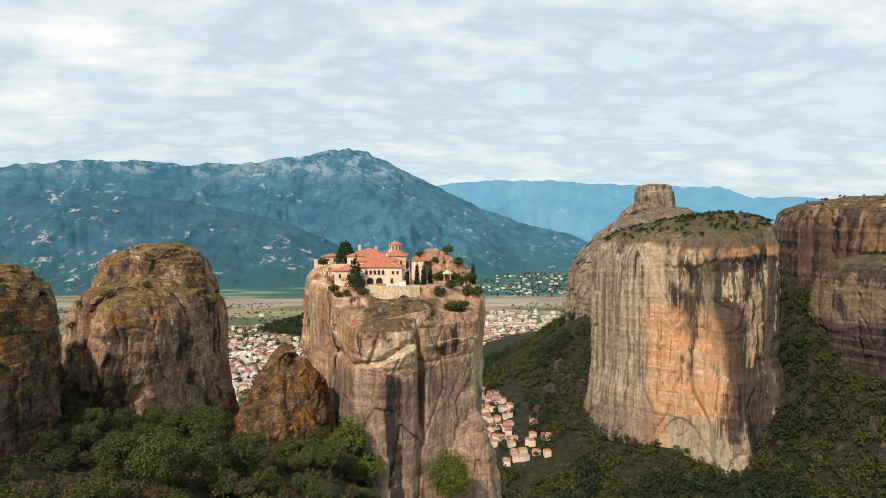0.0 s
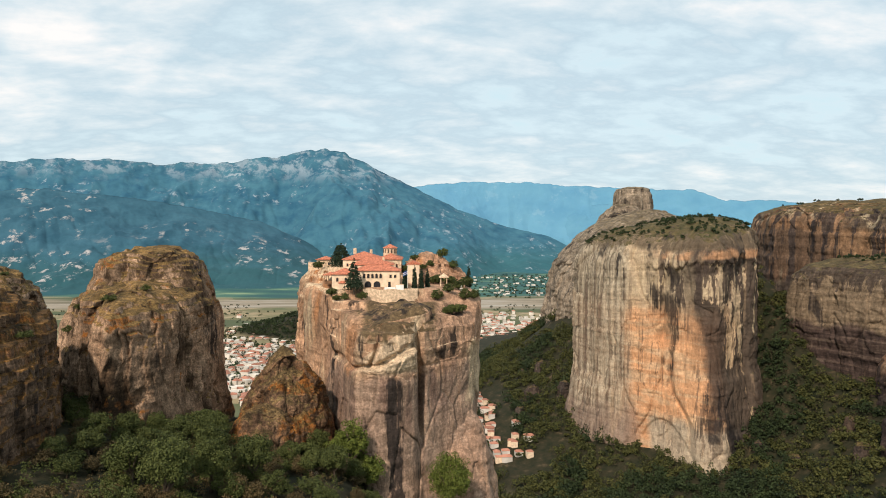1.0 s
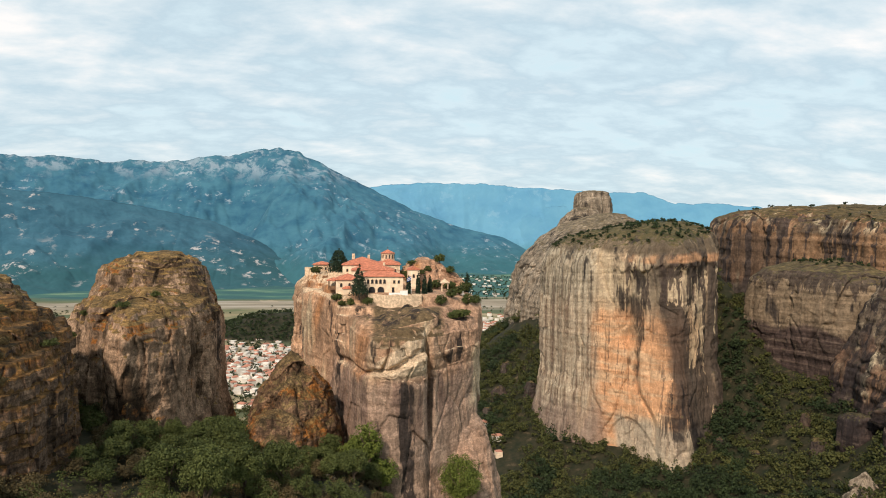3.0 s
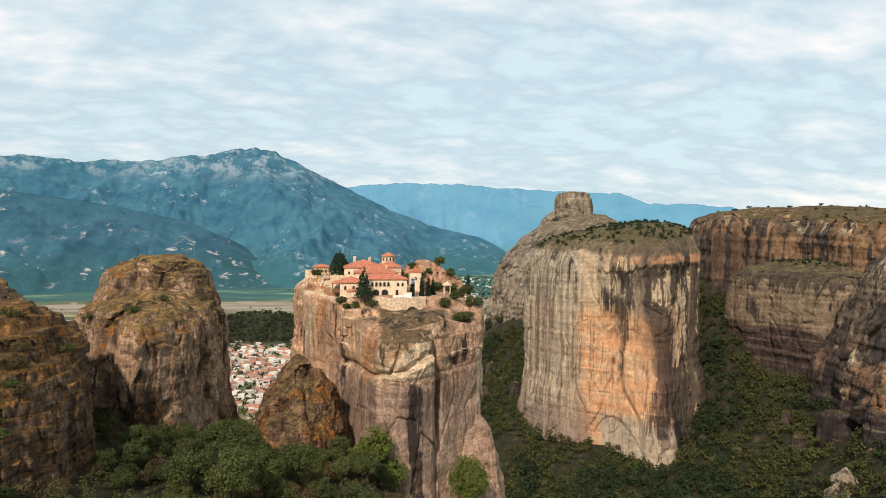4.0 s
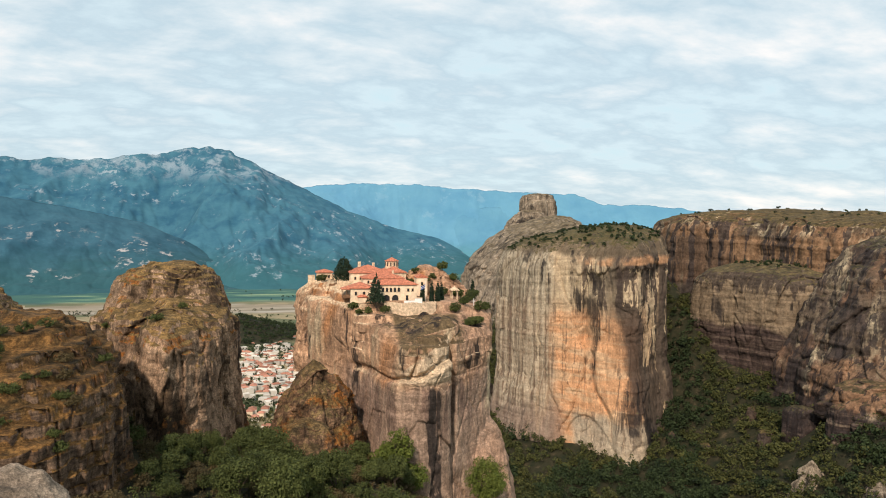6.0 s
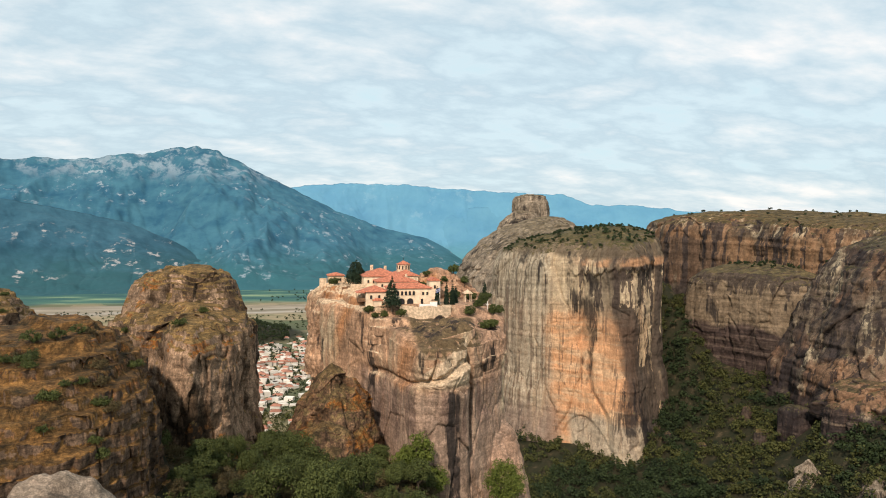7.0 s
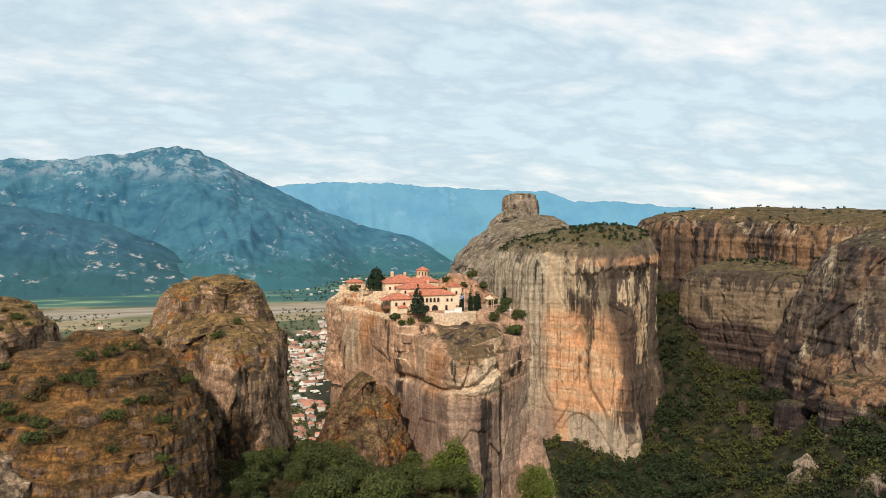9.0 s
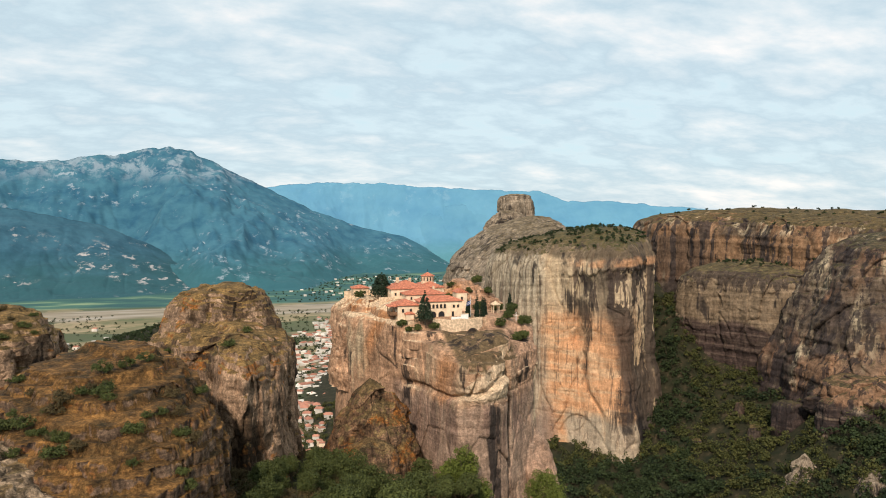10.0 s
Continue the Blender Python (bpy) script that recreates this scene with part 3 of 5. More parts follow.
def box(bm, x0, x1, y0, y1, z0, z1):
    vs = [bm.verts.new(p) for p in ((x0, y0, z0), (x1, y0, z0), (x1, y1, z0), (x0, y1, z0), (x0, y0, z1), (x1, y0, z1), (x1, y1, z1), (x0, y1, z1))]
    for q in ((3, 2, 1, 0), (4, 5, 6, 7), (0, 1, 5, 4), (1, 2, 6, 5), (2, 3, 7, 6), (3, 0, 4, 7)):
        bm.faces.new([vs[i] for i in q])
    return bm


# ---- the lie of the land ----
MOUNDS = ((285, 900, 150, 122, 150), (490, 600, 150, 120, 180), (385, 400, 80, 80, 70), (430, 1150, 190, 160, 200), (-225, 1640, 48, 95, 80), (350, 745, 135, 24, 62))


def land(x, y):
    z = 0 * x
    for cx, cy, h, sx, sy in MOUNDS:
        z = z + h * np.exp(-0.5 * (((x - cx) / sx) ** 2 + ((y - cy) / sy) ** 2)) * (1 - 0.75 * np.clip(z / 200, 0, 1))
    # the saddle before the monastery rock
    p = 192 - 0.24 * np.maximum(0, x + 82) - 0.10 * (y - 130) + np.clip(0.32 * (-84 - x), 0, 13)
    p = p * (1 - sstep(-30, 45, x)) * (1 - sstep(235, 420, y)) * sstep(-40, 115, y) * sstep(-420, -220, x)
    z = np.maximum(z, p)
    r = fbm(x / 60, y / 60, 0 * x, 4, 31)
    return z + r * 4 * sstep(4, 40, z)


def ground():
    ang = np.concatenate([np.linspace(-62, 62, 420), np.linspace(62, 298, 60)[1:-1]])
    rad = np.concatenate([[2.0], np.geomspace(8, 4900, 330)])
    A, R = np.meshgrid(np.radians(ang), rad)
    X, Y = R * np.sin(A), R * np.cos(A)
    Z = land(X, Y)
    v = np.stack([X, Y, Z], -1).reshape(-1, 3)
    f = grid_faces(len(rad), len(ang), True)[:, ::-1]
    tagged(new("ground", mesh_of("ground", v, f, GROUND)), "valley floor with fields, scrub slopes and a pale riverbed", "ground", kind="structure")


ground()


def mountain(name, profile, R, width, material, label, seed, rough, foot=0.0):
    """A range along the arc of radius R; the profile gives crest heights over bearings in degrees."""
    ba = np.array([p[0] for p in profile], float)
    bh = np.array([p[1] for p in profile], float)
    ang = np.linspace(ba[0], ba[-1], 700)
    crest = np.interp(ang, ba, bh)
    ker = np.hanning(11)
    crest = np.convolve(np.pad(crest, 5, "edge"), ker / ker.sum(), "valid")
    t = np.linspace(0, 1, 120)
    T, A = np.meshgrid(t, ang, indexing="ij")
    C = np.repeat(crest[None], len(t), 0)
    rr = R - width * (1 - 0.5 * sstep(1, 7, A)) * (1 - foot * sstep(-5, -11, A)) * (1 - T)
    X, Y = rr * np.sin(np.radians(A)), rr * np.cos(np.radians(A))
    rid = 1 - np.abs(fbm(X / 420, Y / 900, 0 * X, 5, seed))
    Z = -6 + (C + 6) * (0.45 * T + 0.55 * T ** 1.7) + rough * C * (rid - 0.6) * np.sin(np.pi * np.clip(T, 0, 1)) ** 0.7
    Z = Z + fbm(X / 60, Y / 60, 0 * X, 4, seed + 2) * 0.016 * C * sstep(0, 0.2, T)
    # gullies that run down the slope
    gul = 1 - np.abs(vnoise(A * R / 8000 + 1.2 * vnoise(X / 400, Y / 300, 0 * X, seed + 4), T * 2.2, 0 * X, seed + 5))
    gul = gul * 0.6 + 0.4 * (1 - np.abs(vnoise(A * R / 2600 + 1.4 * vnoise(X / 260, Y / 200, 0 * X, seed + 6), T * 4, 0 * X, seed + 7)))
    Z = Z - (0.03 if rough > 0.13 else 0.008) * C * (gul ** 3 - 0.3) * np.sin(np.pi * np.clip(T, 0, 1)) ** 0.8
    back = np.stack([(R + 60) * np.sin(np.radians(ang)), (R + 60) * np.cos(np.radians(ang)), 0 * ang - 6], -1)
    v = np.vstack([np.stack([X, Y, Z], -1).reshape(-1, 3), back])
    f = grid_faces(len(t) + 1, len(ang), False)[:, ::-1]
    tagged(new(name, mesh_of(name, v, f, material)), label, "mountain", kind="structure")


def bearing(px, py, R):
    """Bearing and height of a crest seen from the first eye, by its tangents right of and above the level."""
    a = math.atan(px)
    return math.degrees(a), 245 + py * R * math.cos(a)


def crest(points, R):
    return [bearing((x - 784) / 1254, (397 - y) / 1254, R) for x, y in points]


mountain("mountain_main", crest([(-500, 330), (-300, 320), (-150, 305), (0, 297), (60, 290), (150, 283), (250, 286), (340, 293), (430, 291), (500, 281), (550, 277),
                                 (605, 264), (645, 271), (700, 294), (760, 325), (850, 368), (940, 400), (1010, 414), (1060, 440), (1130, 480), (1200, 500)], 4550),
         4550, 1750, MT_MAIN, "wooded mountain with pale scree above the valley, tinted blue for haze", 3, 0.16, 0.42)
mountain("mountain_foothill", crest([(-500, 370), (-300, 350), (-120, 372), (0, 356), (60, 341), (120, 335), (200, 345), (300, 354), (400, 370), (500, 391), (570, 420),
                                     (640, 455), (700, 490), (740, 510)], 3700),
         3700, 950, MT_FOOT, "dark wooded foothill with patches of bare limestone, tinted teal for haze", 11, 0.14)
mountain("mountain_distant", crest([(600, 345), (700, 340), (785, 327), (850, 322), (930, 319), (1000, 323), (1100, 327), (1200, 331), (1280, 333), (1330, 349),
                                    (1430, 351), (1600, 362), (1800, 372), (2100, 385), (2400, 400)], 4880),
         4880, 900, MT_BACK, "distant mountain range, pale blue from painted haze", 23, 0.10)
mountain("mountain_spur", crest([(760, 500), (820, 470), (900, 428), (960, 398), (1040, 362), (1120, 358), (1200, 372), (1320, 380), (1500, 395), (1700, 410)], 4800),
         4800, 900, MT_SPUR, "spur in front of the distant range, blue from painted haze", 29, 0.12)

# ---- rocks ----


def monk_carve(X, Y, Z):
    d = 0 * X
    front = sstep(268, 240, Y)
    # slanting shelf across the front: the lower block stands proud
    line = 203 + 0.66 * np.maximum(0, X + 28) + 0.35 * np.minimum(0, X + 28)
    line = np.where(X > -7, 210, line)
    d = d + 1.8 * sstep(line + 0.6, line - 0.4, Z) * front * sstep(-6, -10, X) * sstep(-36, -28, X)
    # deep upright cleft
    d = d - 5.0 * np.exp(-((X + 7.0 + 0.03 * (Z - 200)) / 0.8) ** 2) * sstep(172, 186, Z) * front
    d = d - 2.0 * np.exp(-((X + 21 - 0.25 * (Z - 215)) / 0.7) ** 2) * sstep(206, 209, Z) * front
    # undercut below the upper slab
    d = d - 1.8 * np.exp(-((Z - (line + 2.0)) / 1.6) ** 2) * front * sstep(-6, -10, X) * sstep(-45, -34, X)
    return d


def terraced(step, amount, seed, z0=-1e9):
    """A shape that gathers the height into uneven beds, so that flat tops show as ledges."""
    def f(X, Y, Z):
        w = Z + 1.6 * vnoise(X / 13, Y / 13, 0 * X, seed) + 0.5 * vnoise(X / 4, Y / 4, 0 * X, seed + 1)
        q = w / step
        fr = q - np.floor(q)
        k = step * (np.floor(q) + sstep(0.55, 0.95, fr)) - w
        return X, Y, Z + amount * k * sstep(z0, z0 + 6, Z)
    return f


def monk_shape(X, Y, Z):
    # the top falls away in slabs towards the front
    w = sstep(196, 218, Z)
    slab = (5.5 * sstep(244, 214, Y) + 3.0 * sstep(246.5, 243.5, Y)) * w + 1.2 * vnoise(X / 7, Y / 7, 0 * X, 61) * w * sstep(248, 240, Y)
    right = 4.0 * sstep(-4, 14, X) * w
    Z = Z - slab - right * sstep(262, 240, Y)
    _, _, T = terraced(3.0, 0.8, 63, 205)(X, Y, Z)
    return X, Y, Z + (T - Z) * sstep(247, 242, Y)


def tower_carve(X, Y, Z):
    front = sstep(735, 690, Y) * sstep(180, 190, X)
    # the hollow in the face, with a groove running up from it
    d = -11 * np.exp(-((X - 216) / 5.0) ** 2 - ((Z - 146) / 13) ** 2) * front
    d = d - 4.5 * np.exp(-((X - 215 - 0.05 * (Z - 160)) / 2.4) ** 2) * sstep(150, 165, Z) * sstep(214, 196, Z) * front
    # slanting crack below it, with the slab beyond standing proud
    path = 218 + 0.17 * np.maximum(0, 135 - Z) + 2.0 * np.sin(Z / 9)
    d = d - 3.5 * np.exp(-((X - path) / 1.1) ** 2) * sstep(35, 50, Z) * sstep(140, 128, Z) * front
    d = d + 3.5 * sstep(path - 1, path + 2, X) * front * sstep(40, 60, Z) * sstep(118, 104, Z)
    # arched lip over the pale foot
    lip = 70 - 0.09 * (X - 215) ** 2
    d = d + 2.6 * sstep(lip - 2, lip + 2, Z) * sstep(196, 204, X) * sstep(250, 236, X) * front
    # niches under the cap
    for nx, nz, w, h, k in ((225, 201, 4.0, 8, 4), (236, 205, 3.0, 6, 4), (250, 207, 3.2, 5, 4), (284, 202, 6, 10, 6), (268, 190, 3.5, 9, 4), (272, 158, 3.0, 6, 3)):
        d = d - k * np.exp(-((X - nx) / w) ** 2 - ((Z - nz) / h) ** 2) * front
    # the cap rock overhangs with an uneven lip
    edge = 215 + 9 * vnoise(X / 14, Y / 14, 0 * X, 7) + 4 * vnoise(X / 4, Y / 4, 0 * X, 8)
    d = d + 3.2 * sstep(edge - 2.5, edge + 2.5, Z) * sstep(200, 212, X) * front
    # upright ribs on the striped flank
    d = d - 1.6 * np.abs(vnoise(X / 5, Y / 5, Z / 90, 14)) * sstep(205, 190, X) * sstep(40, 70, Z)
    # gully down the blackened side
    return d - 5 * np.exp(-((X - 292) / 3.0) ** 2) * sstep(60, 120, Z) * sstep(735, 690, Y)


def knob_carve(X, Y, Z):
    front = sstep(244, 236, Y)
    d = -3.2 * np.exp(-((X + 104) / 1.3) ** 2 - ((Z - 231) / 2.2) ** 2) * front
    return d - 1.6 * np.exp(-((X + 95) / 0.9) ** 2 - ((Z - 231) / 2.6) ** 2) * front


def build_rocks():
    def col(x, y, a, b, z0, z1, seed, rot=0, **kw):
        """A column or slab of the same rock, joined to its mass."""
        return rock_shell(x, y, a, b, rot, 2.7, [(z0, 1.12), (z0 + 0.5 * (z1 - z0), 1.0), (z1 - 0.16 * (z1 - z0), 0.97), (z1 - 0.05 * (z1 - z0), 0.82), (z1 - 0.01 * (z1 - z0), 0.45), (z1, 0)],
                          **{"amp": 0.09 * a, "flute": 0.07 * a, "ledge": 0.05 * a, "scale": a * 0.9, "seed": seed, "cols": 200, "step": max(0.4, a * 0.03), "facets": 7, "split": 0.6, "block": 0.06 * a, "tall": 3, **kw})

    rock("monastery_rock", [rock_shell(-22, 262, 30.5, 53, 20, 2.8, [(60, 1.16), (150, 1.06), (172, 1.02), (190, 0.98), (204, 0.97), (214, 1.0), (221.0, 0.99), (222.8, 0.93), (223.8, 0.6), (224.2, 0)],
                                       0.9, 0.35, 0.5, 24, seed=2, carve=monk_carve, shape=monk_shape, cols=820, step=0.38, topamp=0.25, block=0.75, soft=0.012, tall=2.2, corner=0.03,
                                       plan=[(-57, 302), (-54, 280), (-46, 263), (-40, 250), (-32, 228), (-27, 213), (-19, 209.5), (-12, 212.5), (-6, 219.5), (0, 226), (6, 231.5), (11, 238), (14.5, 256), (12, 290), (0, 315), (-30, 322), (-52, 316)]),
                            rock_shell(-3, 288, 14, 14, 0, 2.2, [(215, 1.2), (226, 1.05), (230, 0.8), (233.5, 0.45), (235, 0)], 2.4, 1.0, 1.2, 8, (-0.12, 0), 5, cols=180, step=0.4, shape=terraced(1.8, 0.7, 3)),
                            rock_shell(-46, 291, 9, 19, 20, 2.4, [(190, 1.2), (217, 1.05), (224, 0.9), (227.5, 0.65), (228.5, 0)], 1.6, 0.8, 0.8, 10, seed=6, cols=200, step=0.4),
                            rock_shell(-28, 272, 16, 18, 10, 3, [(215, 1.1), (225.5, 1.0), (227.5, 0.85), (228, 0)], 0.8, 0.3, 0.3, 12, seed=7, cols=140),
                            rock_shell(6, 243, 10, 17, 10, 2.6, [(60, 1.6), (140, 1.38), (162, 1.15), (172, 0.98), (180, 0.72), (185, 0.35), (187, 0)], 1.2, 0.4, 0.9, 12, seed=308, cols=260, step=0.5),
                            rock_shell(-15, 228, 11.5, 9.5, 24, 2.6, [(207, 0.75), (212, 0.97), (217, 1.0), (219, 0.7), (220, 0)], 0.6, 0.3, 0.5, 9, (0.22, 0.10), 309, cols=200, step=0.35, facets=7)],
         MONK, "tall sandstone rock pillar carrying a monastery", category="rock pillar")
    rock("cone_rock", [rock_shell(-52, 231, 14, 17, 10, 2.4, [(120, 1.6), (178, 1.15), (190, 0.9), (198, 0.6), (204, 0.3), (207, 0)], 1.8, 0.6, 0.8, 10, (0.25, 0), 12, facets=6, split=0.7, block=1.4, cols=220, step=0.5),
                       rock_shell(-54, 214, 11, 10, 0, 2.4, [(120, 1.6), (170, 1.15), (183, 0.95), (189, 0.6), (191, 0)], 1.2, 0.6, 0.7, 9, seed=13, cols=200, step=0.5)],
         RUSTC, "rust-stained cone of rock below the pillar")
    rock("knob_rock", [rock_shell(-96, 230, 22.5, 43, 4, 2.8, [(120, 1.3), (165, 1.12), (190, 1.04), (205, 1.0), (214, 0.98), (219.5, 0.93), (223.5, 0.82), (226, 0.55), (227.5, 0.2), (228, 0)], 2.2, 1.2, 0.9, 15, (0, 0.04), 21, cols=640, step=0.36, tall=3.5,
                                  shape=terraced(2.4, 0.6, 23, 214), block=0.9, corner=0.03,
                                  plan=[(-98.5, 195), (-92, 189.5), (-85, 198), (-79, 211), (-76, 235), (-79, 262), (-98, 270), (-122, 264), (-129, 242), (-118, 222), (-105, 208)]),
                       rock_shell(-101, 249, 18, 18, 0, 2.5, [(205, 1.2), (222, 1.13), (226.5, 1.06), (228.3, 0.99), (229.3, 0.985), (232.5, 0.93), (235.6, 0.74), (237.8, 0.4), (238.6, 0)], 0.9, 0.5, 0.7, 11, seed=22, cols=420, step=0.3, tall=3, carve=knob_carve, shape=terraced(1.7, 0.6, 27, 227))],
         KNOB, "rounded sandstone knob with mossy ledges")
    rock("near_rock", [rock_shell(-119, 172, 22, 38, 2, 2.8, [(130, 1.08), (180, 1.02), (203, 1.0), (211, 0.975), (216.5, 0.92), (220.5, 0.83), (224.3, 0.66), (227, 0.4), (228.3, 0)], 1.2, 0.8, 1.9, 12, (-0.03, 0.13), 31, block=0.9, cols=760, step=0.32, tall=0.9, shape=terraced(2.7, 0.95, 33, 190), corner=0.03,
                                  plan=[(-96, 148), (-96, 166), (-101.5, 186), (-110, 203), (-130, 214), (-146, 200), (-148, 165), (-140, 138), (-120, 126), (-103, 133)])],
         HILL, "broad rock hill with rusty grass and lichen ledges")
    rock("trail_rock", [rock_shell(-146, 150, 30, 44, 0, 2.3, [(150, 1.15), (195, 1.0), (208, 0.85), (214, 0.65), (217, 0.3), (218, 0)], 2.0, 0.8, 1.2, 14, (0.02, 0.03), 35, cols=360, step=0.4, shape=terraced(1.2, 0.7, 37, 190))],
         TRAIL, "worn sandy rock slope with an eroded footpath")
    rock("left_rock", [rock_shell(-200, 276, 44, 36, 0, 2.6, [(120, 1.1), (200, 1.0), (219, 0.95), (227, 0.75), (230, 0.4), (231, 0)], 2.6, 2.0, 0.8, 18, seed=41, cols=300, step=0.6, shape=terraced(2.5, 0.6, 43, 200))],
         KNOB, "grey rock shoulder with shrubs on top")
    rock("pale_boulder", [rock_shell(-104, 117, 10.5, 8.5, 0, 2.2, [(170, 1.25), (195, 1.12), (205, 0.95), (209.5, 0.6), (211.3, 0)], 0.6, 0.3, 0.2, 8, seed=51, cols=160, step=0.3)],
         PALE, "smooth pale boulder beside the scrub")
    rock("tower_rock", [rock_shell(245, 705, 86, 98, 0, 2.8, [(-25, 1.36), (20, 1.17), (62, 1.06), (100, 1.0), (150, 0.985), (205, 0.985), (222, 0.965), (234, 0.91), (242, 0.79), (248, 0.56), (252, 0.28), (253, 0)],
                                   3.4, 1.0, 0.6, 50, (0.13, 0.0), 61, cols=900, step=0.8, topamp=2, block=1.5, carve=tower_carve, tall=4, corner=0.028,
                                   plan=[(168, 790), (155, 735), (168, 690), (183, 666), (207, 648), (228, 620), (239, 603), (250, 598), (264, 609), (284, 624), (303, 641), (326, 683), (337, 720), (330, 790), (250, 815)])],
         TOWER, "massive ochre cliff with dark water streaks", category="cliff")
    rock("ridge_rock", [rock_shell(285, 1010, 100, 170, -8, 2.5, [(-5, 1.2), (90, 1.08), (180, 1.0), (215, 0.93), (240, 0.7), (252, 0.4), (256, 0)], 7, 5, 2, 70, (0.35, 0.1), 71, cols=360, step=2.0, topamp=3)],
         PIN, "grey rock ridge rising towards a pinnacle")
    rock("pinnacle_rock", [rock_shell(322, 1130, 58, 52, 0, 2.3, [(150, 1.35), (230, 1.0), (260, 0.68), (278, 0.35), (283, 0)], 5, 4, 1.5, 40, seed=85, cols=240, step=1.2, facets=8),
                           rock_shell(346, 1165, 33, 30, 0, 2.8, [(200, 1.5), (250, 1.2), (270, 1.0), (298, 0.92), (307, 0.8), (310, 0.4), (311, 0)], 3.5, 3, 1.5, 26, seed=81, cols=240, step=1.0, facets=8, split=0.75), col(338, 1150, 22, 18, 200, 300, 351, step=1.2), col(360, 1155, 16, 18, 200, 304, 352, step=1.2)],
         PIN, "square grey rock pinnacle")
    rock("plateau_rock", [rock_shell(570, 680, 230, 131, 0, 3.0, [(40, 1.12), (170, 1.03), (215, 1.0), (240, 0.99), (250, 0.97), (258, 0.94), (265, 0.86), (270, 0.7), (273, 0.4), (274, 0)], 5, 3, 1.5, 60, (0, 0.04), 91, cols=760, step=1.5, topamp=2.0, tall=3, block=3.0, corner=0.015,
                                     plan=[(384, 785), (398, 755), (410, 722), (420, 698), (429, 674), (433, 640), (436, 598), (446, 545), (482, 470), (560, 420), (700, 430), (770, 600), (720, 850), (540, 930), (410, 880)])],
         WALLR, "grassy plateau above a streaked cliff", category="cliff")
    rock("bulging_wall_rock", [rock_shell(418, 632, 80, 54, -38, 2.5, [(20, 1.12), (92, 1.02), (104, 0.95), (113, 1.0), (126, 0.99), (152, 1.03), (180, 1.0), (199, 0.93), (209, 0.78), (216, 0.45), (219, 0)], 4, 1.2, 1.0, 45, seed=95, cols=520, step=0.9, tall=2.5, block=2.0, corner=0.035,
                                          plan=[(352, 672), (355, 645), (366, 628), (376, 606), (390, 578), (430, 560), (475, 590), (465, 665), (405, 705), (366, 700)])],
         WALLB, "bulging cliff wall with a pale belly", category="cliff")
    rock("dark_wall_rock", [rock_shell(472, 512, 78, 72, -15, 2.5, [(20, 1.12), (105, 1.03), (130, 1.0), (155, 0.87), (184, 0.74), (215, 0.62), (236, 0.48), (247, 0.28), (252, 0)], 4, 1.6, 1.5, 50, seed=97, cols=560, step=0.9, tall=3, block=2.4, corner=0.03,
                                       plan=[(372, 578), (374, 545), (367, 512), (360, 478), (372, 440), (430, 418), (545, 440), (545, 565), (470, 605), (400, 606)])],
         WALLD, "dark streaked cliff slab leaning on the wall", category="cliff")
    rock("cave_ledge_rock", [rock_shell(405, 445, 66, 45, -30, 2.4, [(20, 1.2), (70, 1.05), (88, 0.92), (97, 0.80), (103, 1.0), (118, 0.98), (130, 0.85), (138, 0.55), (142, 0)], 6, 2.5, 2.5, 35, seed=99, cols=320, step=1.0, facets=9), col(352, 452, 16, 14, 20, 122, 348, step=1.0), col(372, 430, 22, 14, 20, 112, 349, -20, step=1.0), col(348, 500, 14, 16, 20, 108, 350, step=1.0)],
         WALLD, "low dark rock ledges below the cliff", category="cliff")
    rock("spire_rock", [rock_shell(307, 436, 13, 12, 0, 2.2, [(10, 2.2), (50, 1.5), (68, 0.95), (78, 0.6), (83, 0.3), (85, 0)], 2.4, 2, 1, 14, seed=103, cols=160, step=0.7)],
         PIN, "small pale rock spire among bushes")
    rock("low_rock", [rock_shell(322, 388, 12, 10, 0, 2.2, [(40, 2), (70, 1.3), (82, 0.9), (88, 0)], 2, 1, 0.8, 12, seed=105, cols=120, step=0.7)],
         PIN, "pale rock lump among bushes")


build_rocks()
for k, (x, y, r, h) in enumerate(((122, 790, 9, 13), (138, 835, 7, 10), (104, 770, 6, 8), (152, 765, 8, 14), (118, 850, 6, 9), (300, 562, 6, 8), (332, 522, 7, 9), (286, 596, 5, 7), (345, 560, 6, 9))):
    z = float(land(np.array([float(x)]), np.array([float(y)]))[0])
    rock("outcrop_rock", [rock_shell(x, y, r, r * 0.8, 30 * k, 2.5, [(z - 6, 1.3), (z + 0.4 * h, 1.0), (z + 0.8 * h, 0.7), (z + h, 0)], 0.16 * r, 0.1 * r, 0.08 * r, r, seed=400 + k, cols=90, step=0.6, facets=6)],
         WALLR, "rock outcrop rising from the wooded slope", kind="", category="rock")

# ---- where things stand ----
from mathutils.bvhtree import BVHTree

ROCKS = [BVHTree.FromPolygons([v.co for v in o.data.vertices], [p.vertices[:] for p in o.data.polygons]) for o in scene.objects
         if o.type == "MESH" and o.name.endswith("rock") or o.name == "pale_boulder"]


def top(x, y):
    """Height of the ground or the rock at a place, and how level it is there."""
    z, up = float(land(np.array([float(x)]), np.array([float(y)]))[0]), 1.0
    for t in ROCKS:
        h, n, _, _ = t.ray_cast(Vector((x, y, 500)), Vector((0, 0, -1)))
        if h and h.z > z:
            z, up = h.z, abs(n.z)
    return z, up


# ---- plants ----


